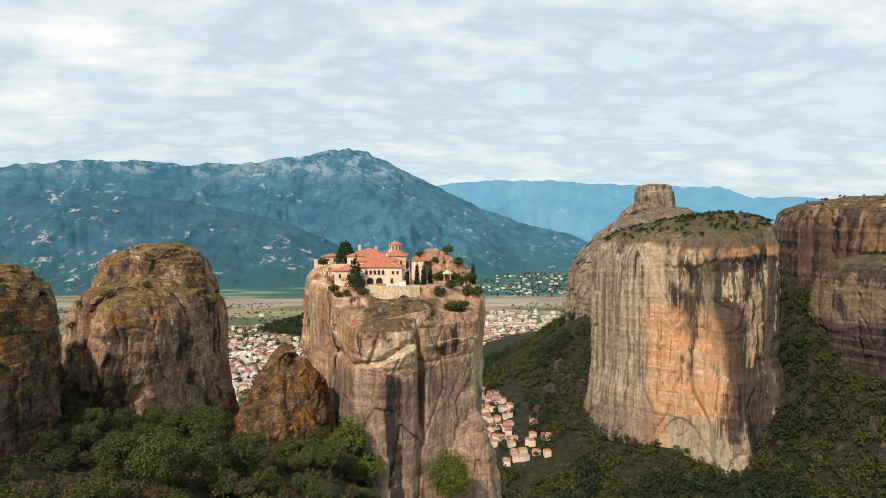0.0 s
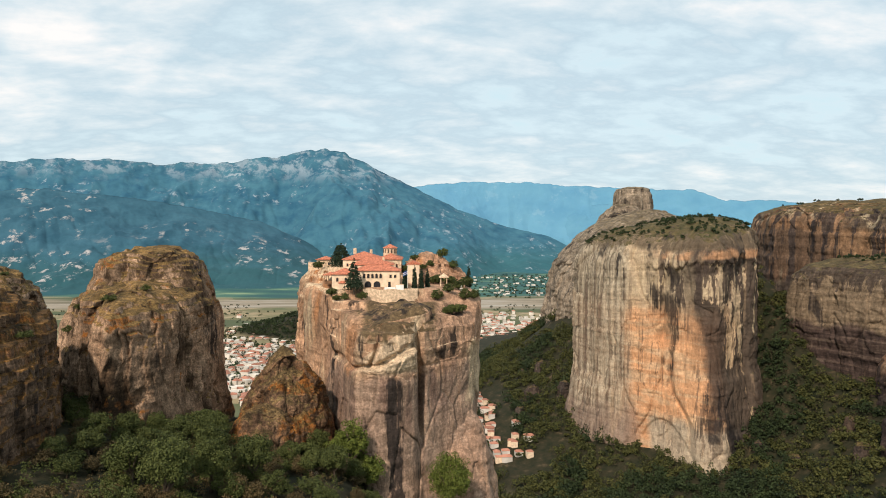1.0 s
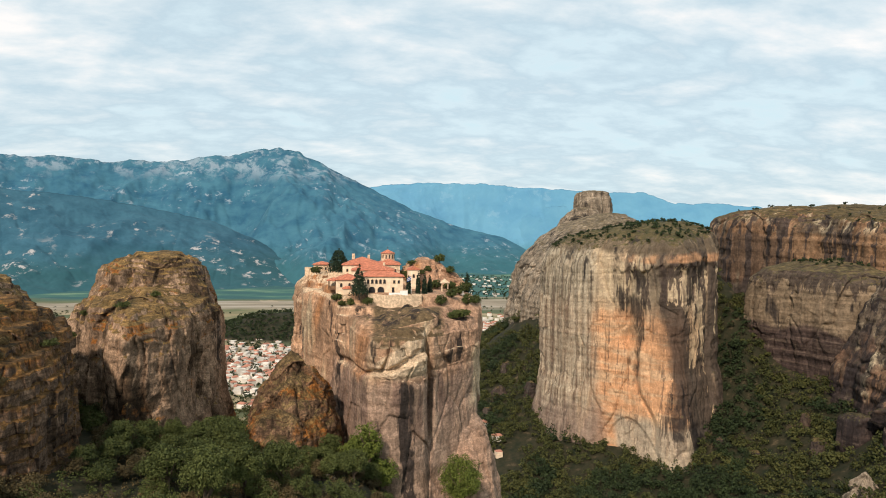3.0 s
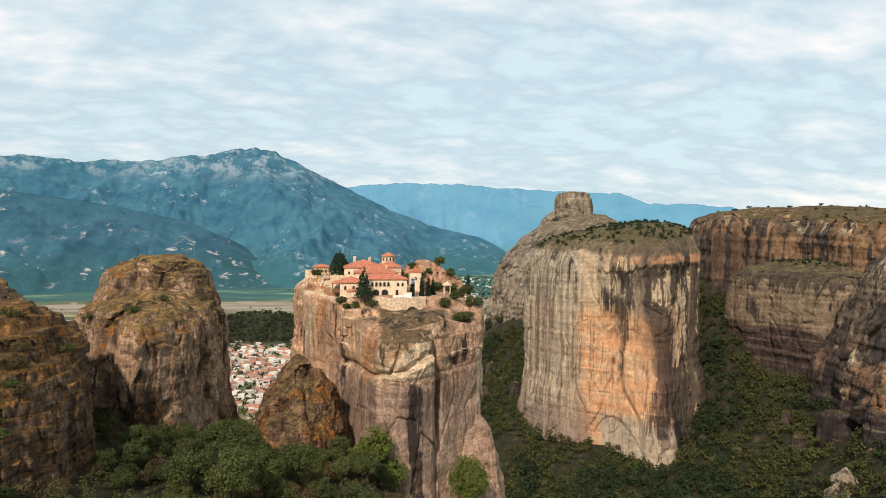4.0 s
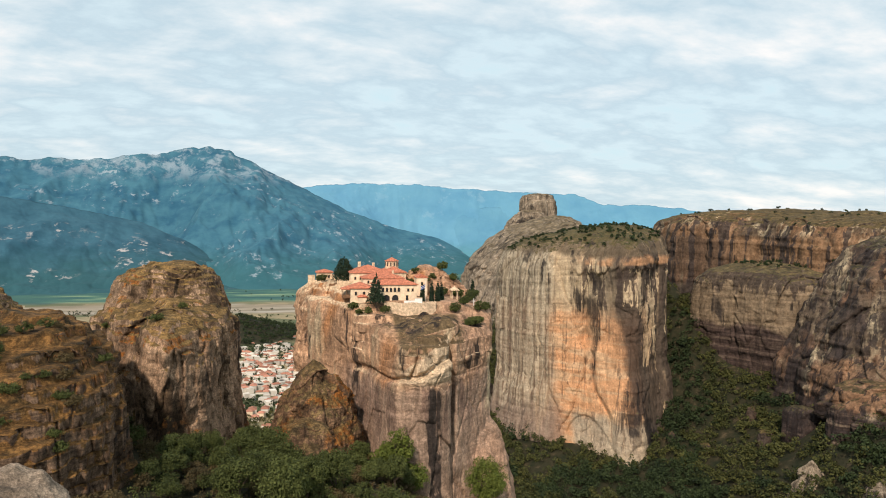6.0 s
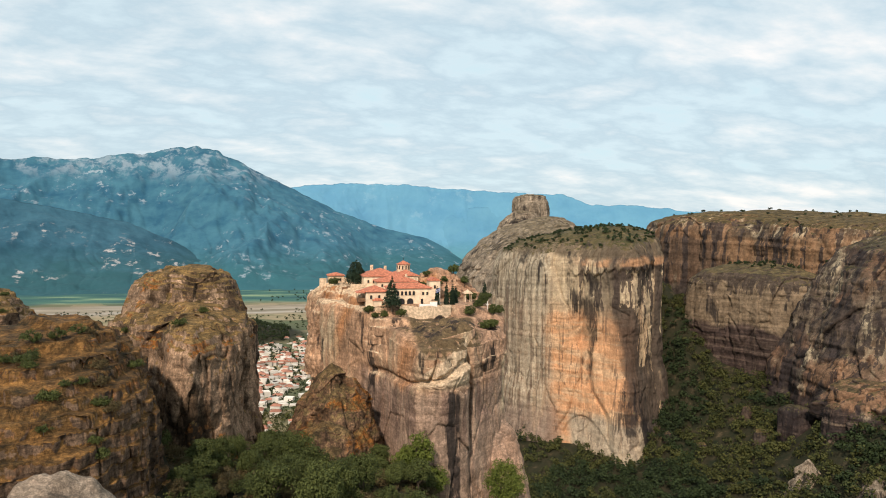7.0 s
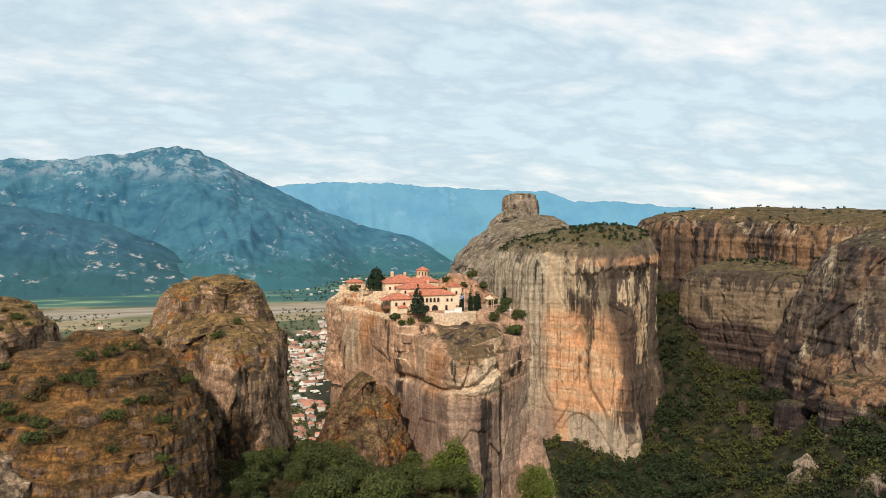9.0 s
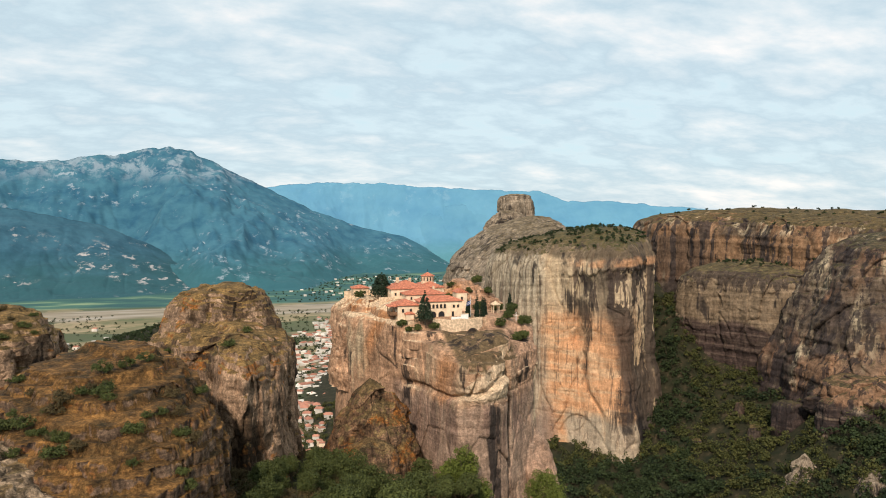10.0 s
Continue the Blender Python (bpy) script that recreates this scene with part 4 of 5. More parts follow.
def leaf_quads(centres, radii, per, size, rng):
    """Small leaf faces on and in a set of clumps."""
    n = len(centres)
    d = rng.normal(size=(n, per, 3))
    d /= np.linalg.norm(d, axis=2, keepdims=True)
    d[..., 2] = np.where(d[..., 2] < -0.35, -d[..., 2], d[..., 2])
    p = centres[:, None] + d * radii[:, None, None] * rng.uniform(0.72, 1.05, (n, per, 1))
    p = p.reshape(-1, 3)
    nrm = d.reshape(-1, 3) + rng.normal(scale=0.45, size=(n * per, 3))
    nrm /= np.linalg.norm(nrm, axis=1, keepdims=True)
    u = np.cross(nrm, rng.normal(size=nrm.shape))
    u /= np.linalg.norm(u, axis=1, keepdims=True)
    w = np.cross(nrm, u)
    s = size * rng.uniform(0.6, 1.3, (len(p), 1))
    v = np.stack([p - u * s, p - w * s * 0.7, p + u * s, p + w * s * 0.7], 1).reshape(-1, 3)
    return v, np.arange(len(v)).reshape(-1, 4)


def limb(a, b, r0, r1, k=6):
    a, b = np.array(a, float), np.array(b, float)
    d = (b - a) / np.linalg.norm(b - a)
    u = np.cross(d, (0.3, 0.9, 0.1)); u /= np.linalg.norm(u)
    w = np.cross(d, u)
    t = np.linspace(0, 2 * np.pi, k, endpoint=False)
    ring = np.cos(t)[:, None] * u + np.sin(t)[:, None] * w
    v = np.vstack([a + ring * r0, b + ring * r1])
    return v, [(i, (i + 1) % k, k + (i + 1) % k, k + i) for i in range(k)]


def wood_mesh(limbs):
    vs, fs, o = [], [], 0
    for l in limbs:
        v, f = limb(*l)
        vs.append(v); fs += [tuple(i + o for i in q) for q in f]; o += len(v)
    return mesh_of("trunk", np.vstack(vs), fs, BARK)


def tree(name, height, spread, clumps, per, size, leaf, label, seed, category="tree", low=0.25):
    """A broad-leaved tree or bush: trunk, limbs and an uneven crown of leaf clumps."""
    rng = np.random.default_rng(seed)
    c = rng.normal(size=(clumps, 3))
    c /= np.linalg.norm(c, axis=1, keepdims=True)
    c *= rng.uniform(0.35, 1.0, (clumps, 1)) ** 0.6
    c[:, 2] = np.where(c[:, 2] < 0, c[:, 2] * 0.7, c[:, 2])
    c = c * (spread * 0.72, spread * 0.72, height * (1 - low) * 0.42) + (0, 0, height * (0.5 + low * 0.5))
    r = spread * rng.uniform(0.13, 0.36, clumps)
    v, f = leaf_quads(c, r, per, size, rng)
    ob = tagged(new(name), label, category)
    crown = new("crown", mesh_of("crown", v, f, leaf, False)); crown.parent = ob
    limbs = [((0, 0, -1.0), (0.1 * spread, 0, height * 0.5), 0.05 * height, 0.03 * height)]
    for q in c[:7]:
        limbs.append(((0.05 * spread, 0, height * rng.uniform(0.2, 0.45)), tuple(q), 0.025 * height, 0.008 * height))
    tr = new("trunk", wood_mesh(limbs)); tr.parent = ob
    return ob


def conifer(name, height, spread, tiers, per, size, label, seed, power=1.0, base=0.08):
    """A fir or cypress: tiers of needle clumps that narrow towards the tip."""
    rng = np.random.default_rng(seed)
    cs, rs = [], []
    for k in range(tiers):
        t = k / (tiers - 1)
        w = spread * (1 - t) ** power + 0.04 * spread
        n = max(1, int(9 * w / spread))
        for j in range(n):
            a = 2 * np.pi * (j + rng.uniform(0, 0.8)) / n + k
            cs.append((math.cos(a) * w * 0.66, math.sin(a) * w * 0.66, height * (base + (1 - base) * t) + rng.normal() * 0.02 * height))
            rs.append(w * 0.42 * rng.uniform(0.8, 1.25) + 0.05)
    v, f = leaf_quads(np.array(cs), np.array(rs), per, size, rng)
    ob = tagged(new(name), label, "tree")
    crown = new("crown", mesh_of("crown", v, f, LEAF_DARK, False)); crown.parent = ob
    tr = new("trunk", wood_mesh([((0, 0, -1.0), (0, 0, height * 0.9), 0.03 * height, 0.01)])); tr.parent = ob
    return ob


def scatter(kinds, places, smin, smax, group, seed, sink=0.2, ground_only=False):
    """Copies of the kinds at the places; each kind's first copy is the model itself."""
    rng = random.Random(seed)
    used = set()
    for x, y in places:
        k = rng.randrange(len(kinds))
        z, _ = top(x, y)
        if ground_only and z > float(land(np.array([float(x)]), np.array([float(y)]))[0]) + 0.5:
            continue
        s = rng.uniform(smin, smax)
        m = pose(x, y, z - sink, 0, 0, rng.uniform(0, 360)) @ Matrix.Diagonal((s, s, s * rng.uniform(0.85, 1.15), 1))
        if k in used:
            ob = copy_thing(kinds[k], m)
            ob.matrix_basis = m
        else:
            ob = kinds[k]
            used.add(k)
            ob.matrix_basis = m
        ob["group"] = group


def near_plants():
    rng = random.Random(5)
    # big oaks on the saddle
    oaks = [tree("oak_tree", 11, 5.8, 90, 85, 0.21, LEAF, "dense green oak tree on the rocky saddle", 100 + k) for k in range(4)]
    spots = [(-72, 192), (-66, 165), (-76, 178), (-60, 178), (-64, 190), (-80, 196), (-55, 160), (-70, 152), (-52, 188), (-60, 146), (-84, 186), (-48, 172)]
    scatter(oaks, spots, 0.65, 1.2, "trees on the saddle", 1, ground_only=True)
    # light green trees and scrub by the foot of the monastery rock
    lit = [tree("plane_tree", 11, 4.2, 70, 80, 0.20, LEAF_LIT, "light green tree at the foot of the rock", 120 + k) for k in range(2)]
    scatter(lit, [(-25, 209), (-31, 207), (-27, 204), (-22, 205)], 1.15, 1.45, "light trees at the rock's foot", 2)
    green = [tree("young_oak", 8.5, 4.6, 64, 75, 0.20, LEAF, "green young oak in the gully below the rock", 130 + k) for k in range(3)]
    spots = [(-38, 214), (-40, 205), (-34, 200), (-44, 198), (-26, 197), (-36, 190), (-20, 196), (-16, 203), (-42, 222), (-38, 228), (-30, 188), (-46, 210),
             (-22, 188), (-12, 196), (-72, 208), (-70, 214), (-66, 205), (-88, 176), (-86, 168), (-90, 160)]
    scatter(green, spots, 0.7, 1.15, "young oaks in the gully", 3, ground_only=True)
    # brown scrub close to the camera
    dry = [tree("scrub_bush", 4.5, 3.6, 44, 56, 0.17, LEAF_DRY, "brown-green scrub bush on the saddle", 140 + k, "bush", 0.1) for k in range(3)]
    mixd = [tree("holm_oak_bush", 5.2, 3.6, 44, 56, 0.17, LEAF, "dark green holm oak bush on the slope", 150 + k, "bush", 0.1) for k in range(3)]
    spots = []
    while len(spots) < 300:
        x, y = rng.uniform(-160, -15), rng.uniform(98, 205)
        if top(x, y)[0] < float(land(np.array([x]), np.array([y]))[0]) + 1:
            spots.append((x, y))
    scatter(dry + mixd, spots, 0.7, 1.2, "scrub on the saddle", 4)
    # shrubs on top of the left rocks
    low = [tree("shrub", 2.4, 2.3, 28, 44, 0.14, LEAF if k else LEAF_DRY, "low dark shrub on a rock ledge", 160 + k, "shrub", 0.05) for k in range(3)]
    spots = [(-125, 203), (-118, 198), (-131, 197), (-128, 150), (-131, 146), (-126, 143), (-124, 140), (-133, 141), (-120, 152), (-138, 150), (-121, 138),
             (-112, 142), (-108, 148), (-102, 137), (-111, 136), (-135, 160), (-140, 168), (-104, 146)]
    spots += [(rng.uniform(-138, -100), rng.uniform(136, 170)) for k in range(26)]
    spots += [(-165 - 6 * rng.random() * k, 262 + 16 * rng.random()) for k in range(1, 9)]
    spots += [(rng.uniform(-178, -152), rng.uniform(255, 285)) for k in range(10)] + [(-115, 226), (-92, 219), (-97, 205), (-120, 228)]
    scatter(low, spots, 0.6, 1.3, "shrubs on the left rocks", 6, 0.4)
    # the low shrub and the rim bushes on the monastery rock
    b = tree("hanging_shrub", 18, 8.6, 130, 100, 0.24, LEAF_LIT, "tall rounded shrub growing against the rock face", 170, "shrub", 0.02)
    b.matrix_basis = pose(1.6, 208, 160.5)
    rim = [tree("rim_bush", 4.2, 3.4, 30, 50, 0.24, LEAF, "green bush on the rim of the monastery rock", 180 + k, "bush", 0.05) for k in range(2)]
    scatter(rim, [(3.5, 236), (5.5, 238), (2, 234), (7.5, 240), (9, 246), (12, 250), (-1, 243), (3, 247), (7, 255), (10, 262), (-12, 276), (-3, 278), (2, 283), (6, 280), (-9, 284), (-38, 246), (-36, 243), (-33, 242), (-27, 241), (-10, 272), (-6, 276), (-14, 280), (0, 270), (4, 262), (-2, 268), (6, 270), (-48, 284)],
            0.6, 1.05, "bushes on the monastery rock", 7, 0.3)
    pine = conifer("pine_tree", 10.5, 4.6, 12, 46, 0.34, "large dark pine beside the monastery", 190, 0.6, 0.12)
    pine.matrix_basis = pose(-39, 284, 228)
    fir = conifer("fir_tree", 11.5, 3.3, 14, 46, 0.26, "dark fir tree before the monastery front", 191, 0.85, 0.1)
    fir.matrix_basis = pose(-30, 243.5, 223.0)
    cyp = [conifer("cypress_tree", 7.0, 0.95, 12, 30, 0.20, "slender dark cypress on the monastery terrace", 192 + k, 0.45, 0.03) for k in range(2)]
    scatter(cyp, [(-12.5, 247.6), (-9.1, 247.4), (-6.8, 247.5), (-23, 299), (-19, 301), (11.4, 268), (-4.5, 252)], 0.95, 1.2, "cypresses", 8)


near_plants()


def footpath(name, ends, width, label):
    """A worn path laid along the ground, with a raised kerb of stones on one side."""
    (x0, y0), (x1, y1) = ends
    n = 24
    t = np.linspace(0, 1, n)
    x, y = x0 + (x1 - x0) * t, y0 + (y1 - y0) * t
    dx, dy = y1 - y0, x0 - x1
    l = math.hypot(dx, dy)
    wob = 1.2 * np.sin(t * 5)
    x, y = x + dx / l * wob, y + dy / l * wob
    v = []
    for o in (-0.5, -0.15, 0.15, 0.5):
        px, py = x + dx / l * width * o, y + dy / l * width * o
        v.append(np.stack([px, py, land(px, py) + 0.35], -1))
    ob = new(name, mesh_of(name, np.vstack(v), grid_faces(4, n, False), SAND))
    mod = ob.modifiers.new("thickness", "SOLIDIFY")
    mod.thickness = 0.5
    return tagged(ob, label, "path", kind="structure")


footpath("footpath_1", ((-47, 228), (-37, 192)), 2.6, "pale worn footpath in the gully")
footpath("footpath_2", ((-80, 128), (-58, 152)), 2.4, "narrow stony path through the scrub")


def forest(name, places, leaf, label, quads, size, seed, hmin, hmax):
    """Woods that nobody could count, as one mesh of leafy crowns."""
    rng = np.random.default_rng(seed)
    P = np.array(places)
    n = len(P)
    h = rng.uniform(hmin, hmax, n)
    k = 3
    off = rng.normal(size=(n, k, 3)) * (0.22, 0.22, 0.14)
    c = (P[:, None] + (off + (0, 0, 0.5)) * h[:, None, None]).reshape(-1, 3)
    r = np.repeat(h * 0.36, k)
    v, f = leaf_quads(c, r, quads, size, rng)
    tagged(new(name, mesh_of(name, v, f, leaf, False)), label, "woods", kind="stuff")


def far_woods():
    rng = np.random.default_rng(9)
    x, y = rng.uniform(30, 560, 40000), rng.uniform(330, 1150, 40000)
    z = land(x, y)
    keep = (z > 2) & (np.abs(np.arctan2(x, y)) < 0.85)
    keep &= ~((x > 44) & (x < 96) & (y > 680) & (y < 880) & (rng.random(len(x)) < 0.85))
    # no trees inside the cliffs
    for cx, cy, a, b in ((252, 712, 68, 92), (285, 1010, 105, 175), (425, 632, 60, 60), (472, 512, 95, 80), (590, 680, 165, 230)):
        keep &= ((x - cx) / a) ** 2 + ((y - cy) / b) ** 2 > 1
    x, y, z = x[keep], y[keep], z[keep]
    bald = fbm(x / 45, y / 45, 0 * x, 3, 77)
    ok = bald < 0.6
    x, y, z, bald = x[ok], y[ok], z[ok], bald[ok]
    pts = np.stack([x, y, z - 0.5], -1)[:6500]
    half = bald[:6500] < -0.1
    forest("wooded_slope", pts[half], LEAF_WOOD, "dark green woods on the valley slopes", 26, 0.95, 1, 6, 13)
    forest("lighter_woods", pts[~half], LEAF_MIX, "mid-green oak woods on the valley slopes", 26, 0.9, 2, 5, 12)
    # shrubs on the high rock tops
    tops = []
    r2 = random.Random(3)
    while len(tops) < 420:
        x, y = r2.uniform(160, 620), r2.uniform(560, 900)
        z, up = top(x, y)
        if z > 215 and up > 0.75 and (x < 325 or r2.random() < 0.06 or z < 232):
            tops.append((x, y, z - 0.3))
    forest("plateau_shrubs", tops, LEAF_WOOD, "scattered dark shrubs on the cliff tops", 16, 0.7, 3, 2.2, 4.5)
    x, y = rng.uniform(-420, -60, 900), rng.uniform(1480, 1800, 900)
    z = land(x, y)
    forest("wooded_knoll", np.stack([x, y, z], -1)[z > 6], LEAF_WOOD, "wooded knoll in the valley plain", 12, 1.5, 8, 6, 11)
    x, y = rng.uniform(-175, -5, 2600), rng.uniform(96, 235, 2600)
    z = land(x, y)
    free = np.array([top(a, b)[0] < c + 0.6 for a, b, c in zip(x, y, z)])
    pts = np.stack([x, y, z - 0.2], -1)[free]
    forest("saddle_undergrowth", pts[::2], LEAF_DRY, "brown undergrowth covering the saddle", 16, 0.24, 21, 1.4, 3.2)
    forest("green_undergrowth", pts[1::2], LEAF, "low green undergrowth covering the saddle", 16, 0.24, 22, 1.4, 3.4)
    x, y = rng.uniform(-200, 170, 3600), rng.uniform(420, 960, 3600)
    z = land(x, y)
    ok = ((x < 40) | (z < 7)) & ~((x > 44) & (x < 96) & (y > 680) & (y < 880))
    forest("gap_woods", np.stack([x, y, z], -1)[ok], LEAF_MIX, "scrub woods at the edge of the town", 12, 0.9, 23, 4, 8)
    b, r = np.radians(rng.normal(8.5, 5, 900)), rng.uniform(2400, 3550, 900)
    forest("far_hedges", np.stack([r * np.sin(b), r * np.cos(b), 0 * r], -1), LEAF_WOOD, "hedges and trees around far villages", 8, 1.7, 24, 4, 8)
    x, y = rng.uniform(-600, 380, 3600), rng.uniform(960, 1650, 3600)
    ok = land(x, y) < 10
    forest("town_trees", np.stack([x, y, 0 * x], -1)[ok], LEAF_WOOD, "trees between the town houses", 9, 1.3, 14, 5, 10)
    n = 3600
    x, y = rng.uniform(-1100, 1500, n), rng.uniform(900, 2150, n)
    ok = (land(x, y) < 3) & (fbm(x / 150, y / 150, 0 * x, 3, 5) > -0.1)
    pts = np.stack([x, y, 0 * x], -1)[ok]
    forest("valley_trees", pts, LEAF_WOOD, "small dark trees and hedges across the valley", 7, 1.3, 4, 5, 9)


far_woods()

# ---- the town ----


def house_model(w, d, h, roof, wallm, label):
    ob = tagged(new("town_house"), label, "house", "houses of the town")
    part("wall", box(bmesh.new(), -w / 2, w / 2, -d / 2, d / 2, -1, h), wallm, ob)
    bm = bmesh.new()
    e = 0.5
    pts = [(-w / 2 - e, -d / 2 - e, h), (w / 2 + e, -d / 2 - e, h), (w / 2 + e, d / 2 + e, h), (-w / 2 - e, d / 2 + e, h), (-w / 2 + d * 0.3, 0, h + roof), (w / 2 - d * 0.3, 0, h + roof)]
    v = [bm.verts.new(p) for p in pts]
    for q in ((0, 1, 5, 4), (2, 3, 4, 5), (1, 2, 5), (3, 0, 4), (3, 2, 1, 0)):
        bm.faces.new([v[i] for i in q])
    part("roof", bm, TOWNTILE, ob, "red tiled roof")
    return ob


def town():
    rng = random.Random(12)
    kinds = [house_model(11, 9, 6, 2.4, TOWNWALL, "white town house with a red tiled roof"), house_model(14, 10, 7, 2.6, TOWNWALL, "long white house with a red tiled roof"),
             house_model(9, 9, 8, 2.0, PLASTER, "tall cream house with a red tiled roof")]
    spots = []
    for k in range(80):
        spots.append((rng.uniform(46, 112), rng.uniform(680, 880)))
    for k in range(170):
        spots.append((rng.uniform(-170, 60), rng.uniform(660, 980)))
    while len(spots) < 3000:
        x, y = rng.uniform(-620, 360), rng.uniform(960, 1950)
        w = math.exp(-((y - (1230 if x < 40 else 1480)) / (250 if x < 40 else 300)) ** 2)
        if rng.random() < w:
            spots.append((round(x / 17) * 17 + rng.uniform(-7, 7), round(y / 22) * 22 + rng.uniform(-9, 9)))
    spots = [p for p in spots if float(land(np.array([p[0]]), np.array([p[1]]))[0]) < (34 if p[1] < 900 and p[0] > 40 else 14)]
    spots.sort(key=lambda p: p[1])
    near, rest = spots[:240], spots[240:]
    for i, (x, y) in enumerate(near):
        z = float(land(np.array([x]), np.array([y]))[0])
        k = 0.72 if y < 900 else 1.0
        m = pose(x, y, z, 0, 0, rng.choice((0, 8, 90, 98, -12)) + rng.uniform(-6, 6)) @ Matrix.Diagonal((k, k, k, 1))
        if i < 3:
            kinds[i].matrix_basis = m
        else:
            copy_thing(kinds[rng.randrange(3)], m).matrix_basis = m
    wv, wf, rv, rf = [], [], [], []
    for x, y in rest:
        w, d, h, a = rng.uniform(8, 15), rng.uniform(7, 11), rng.choice((4, 6, 7, 9)), rng.choice((0.1, 1.67)) + rng.uniform(-0.5, 0.5)
        c, s = math.cos(a), math.sin(a)
        P = lambda u, v, z: (x + u * c - v * s, y + u * s + v * c, z)
        o = len(wv)
        wv += [P(-w / 2, -d / 2, -1), P(w / 2, -d / 2, -1), P(w / 2, d / 2, -1), P(-w / 2, d / 2, -1), P(-w / 2, -d / 2, h), P(w / 2, -d / 2, h), P(w / 2, d / 2, h), P(-w / 2, d / 2, h)]
        wf += [tuple(o + i for i in q) for q in ((0, 1, 5, 4), (1, 2, 6, 5), (2, 3, 7, 6), (3, 0, 4, 7), (4, 5, 6, 7))]
        if rng.random() < 0.4:
            o = len(rv)
            rv += [P(-w / 2 - .5, -d / 2 - .5, h), P(w / 2 + .5, -d / 2 - .5, h), P(w / 2 + .5, d / 2 + .5, h), P(-w / 2 - .5, d / 2 + .5, h), P(-w / 2 + d * .3, 0, h + 2.3), P(w / 2 - d * .3, 0, h + 2.3)]
            rf += [tuple(o + i for i in q) for q in ((0, 1, 5, 4), (2, 3, 4, 5), (1, 2, 5), (3, 0, 4))]
    for k in range(90):
        b, r = radians(rng.gauss(8.5, 3.2)), rng.uniform(2480, 3500)
        x, y = r * math.sin(b), r * math.cos(b)
        w, d, h = rng.uniform(8, 16), rng.uniform(8, 12), rng.choice((4, 6))
        o = len(wv)
        wv += [(x - w / 2, y - d / 2, -1), (x + w / 2, y - d / 2, -1), (x + w / 2, y + d / 2, -1), (x - w / 2, y + d / 2, -1),
               (x - w / 2, y - d / 2, h), (x + w / 2, y - d / 2, h), (x + w / 2, y + d / 2, h), (x - w / 2, y + d / 2, h)]
        wf += [tuple(o + i for i in q) for q in ((0, 1, 5, 4), (1, 2, 6, 5), (2, 3, 7, 6), (3, 0, 4, 7), (4, 5, 6, 7))]
    tw = tagged(new("distant_town"), "white houses with red roofs filling the valley town", "town", kind="stuff")
    a = new("wall", mesh_of("wall", wv, wf, TOWNWALL, False)); a.parent = tw; a["kind"] = "stuff"
    b = new("roof", mesh_of("roof", rv, rf, TOWNTILE, False)); b.parent = tw; b["kind"] = "stuff"


town()

# ---- the monastery ----


def hip_roof(bm, x0, x1, y0, y1, z, h, over=0.5, gable=False):
    x0, x1, y0, y1 = x0 - over, x1 + over, y0 - over, y1 + over
    w, d = x1 - x0, y1 - y0
    if w >= d:
        i = 0.0 if gable else d / 2
        a, b = (x0 + i, (y0 + y1) / 2), (x1 - i, (y0 + y1) / 2)
        quads = ((0, 1, 5, 4), (2, 3, 4, 5), (1, 2, 5), (3, 0, 4))
    else:
        i = 0.0 if gable else w / 2
        a, b = ((x0 + x1) / 2, y0 + i), ((x0 + x1) / 2, y1 - i)
        quads = ((1, 2, 5, 4), (3, 0, 4, 5), (0, 1, 4), (2, 3, 5))
    t = 0.22
    v = [bm.verts.new(p) for p in ((x0, y0, z), (x1, y0, z), (x1, y1, z), (x0, y1, z), (*a, z + h), (*b, z + h))]
    u = [bm.verts.new(p) for p in ((x0, y0, z - t), (x1, y0, z - t), (x1, y1, z - t), (x0, y1, z - t))]
    for q in quads:
        bm.faces.new([v[k] for k in q])
    for k in range(4):
        bm.faces.new((u[k], u[(k + 1) % 4], v[(k + 1) % 4], v[k]))
    bm.faces.new(u[::-1])
    return bm


def arch_shape(w, h, round_top):
    pts = [(-w / 2, 0), (w / 2, 0)]
    if round_top:
        for k in range(9):
            a = math.pi * k / 8
            pts.append((w / 2 * math.cos(a), h - w / 2 + w / 2 * math.sin(a)))
    else:
        pts += [(w / 2, h), (-w / 2, h)]
    return pts


def window(parent, x, y, z, w, h, side="front", round_top=True, name="window", deep=0.25):
    """A framed opening in a wall: raised stone surround with a dark pane set back in it."""
    def P(u, v, o):
        return {"front": (x + u, y - o, z + v), "left": (x - o, y - u, z + v), "right": (x + o, y + u, z + v)}[side]
    bm = bmesh.new()
    t = 0.16
    inner = arch_shape(w, h, round_top)
    outer = [(a * (w + 2 * t) / w, -0.08 if b == 0 else b + t * 0.8) for a, b in inner]
    n = len(inner)
    rings = [[bm.verts.new(P(a, b, o)) for a, b in ps] for ps, o in ((outer, 0.0), (outer, 0.14), (inner, 0.14), (inner, 0.012))]
    for r in range(3):
        for k in range(n):
            bm.faces.new((rings[r][k], rings[r][(k + 1) % n], rings[r + 1][(k + 1) % n], rings[r + 1][k]))
    fr = part(name, bm, STONE, parent)
    bm = bmesh.new()
    bm.faces.new([bm.verts.new(P(a, b, 0.014)) for a, b in inner])
    part("pane", bm, DARKGLASS, fr, "dark pane in place of the unlit opening")
    return fr


def block(parent, x0, x1, y0, y1, z0, z1, roof=None, wallm=None, gable=False, over=0.5):
    part("wall", box(bmesh.new(), x0, x1, y0, y1, z0, z1), wallm or PLASTER, parent)
    if roof:
        part("roof", hip_roof(bmesh.new(), x0, x1, y0, y1, z1 + 0.22, roof, over, gable), TILE, parent, "red tiled roof")


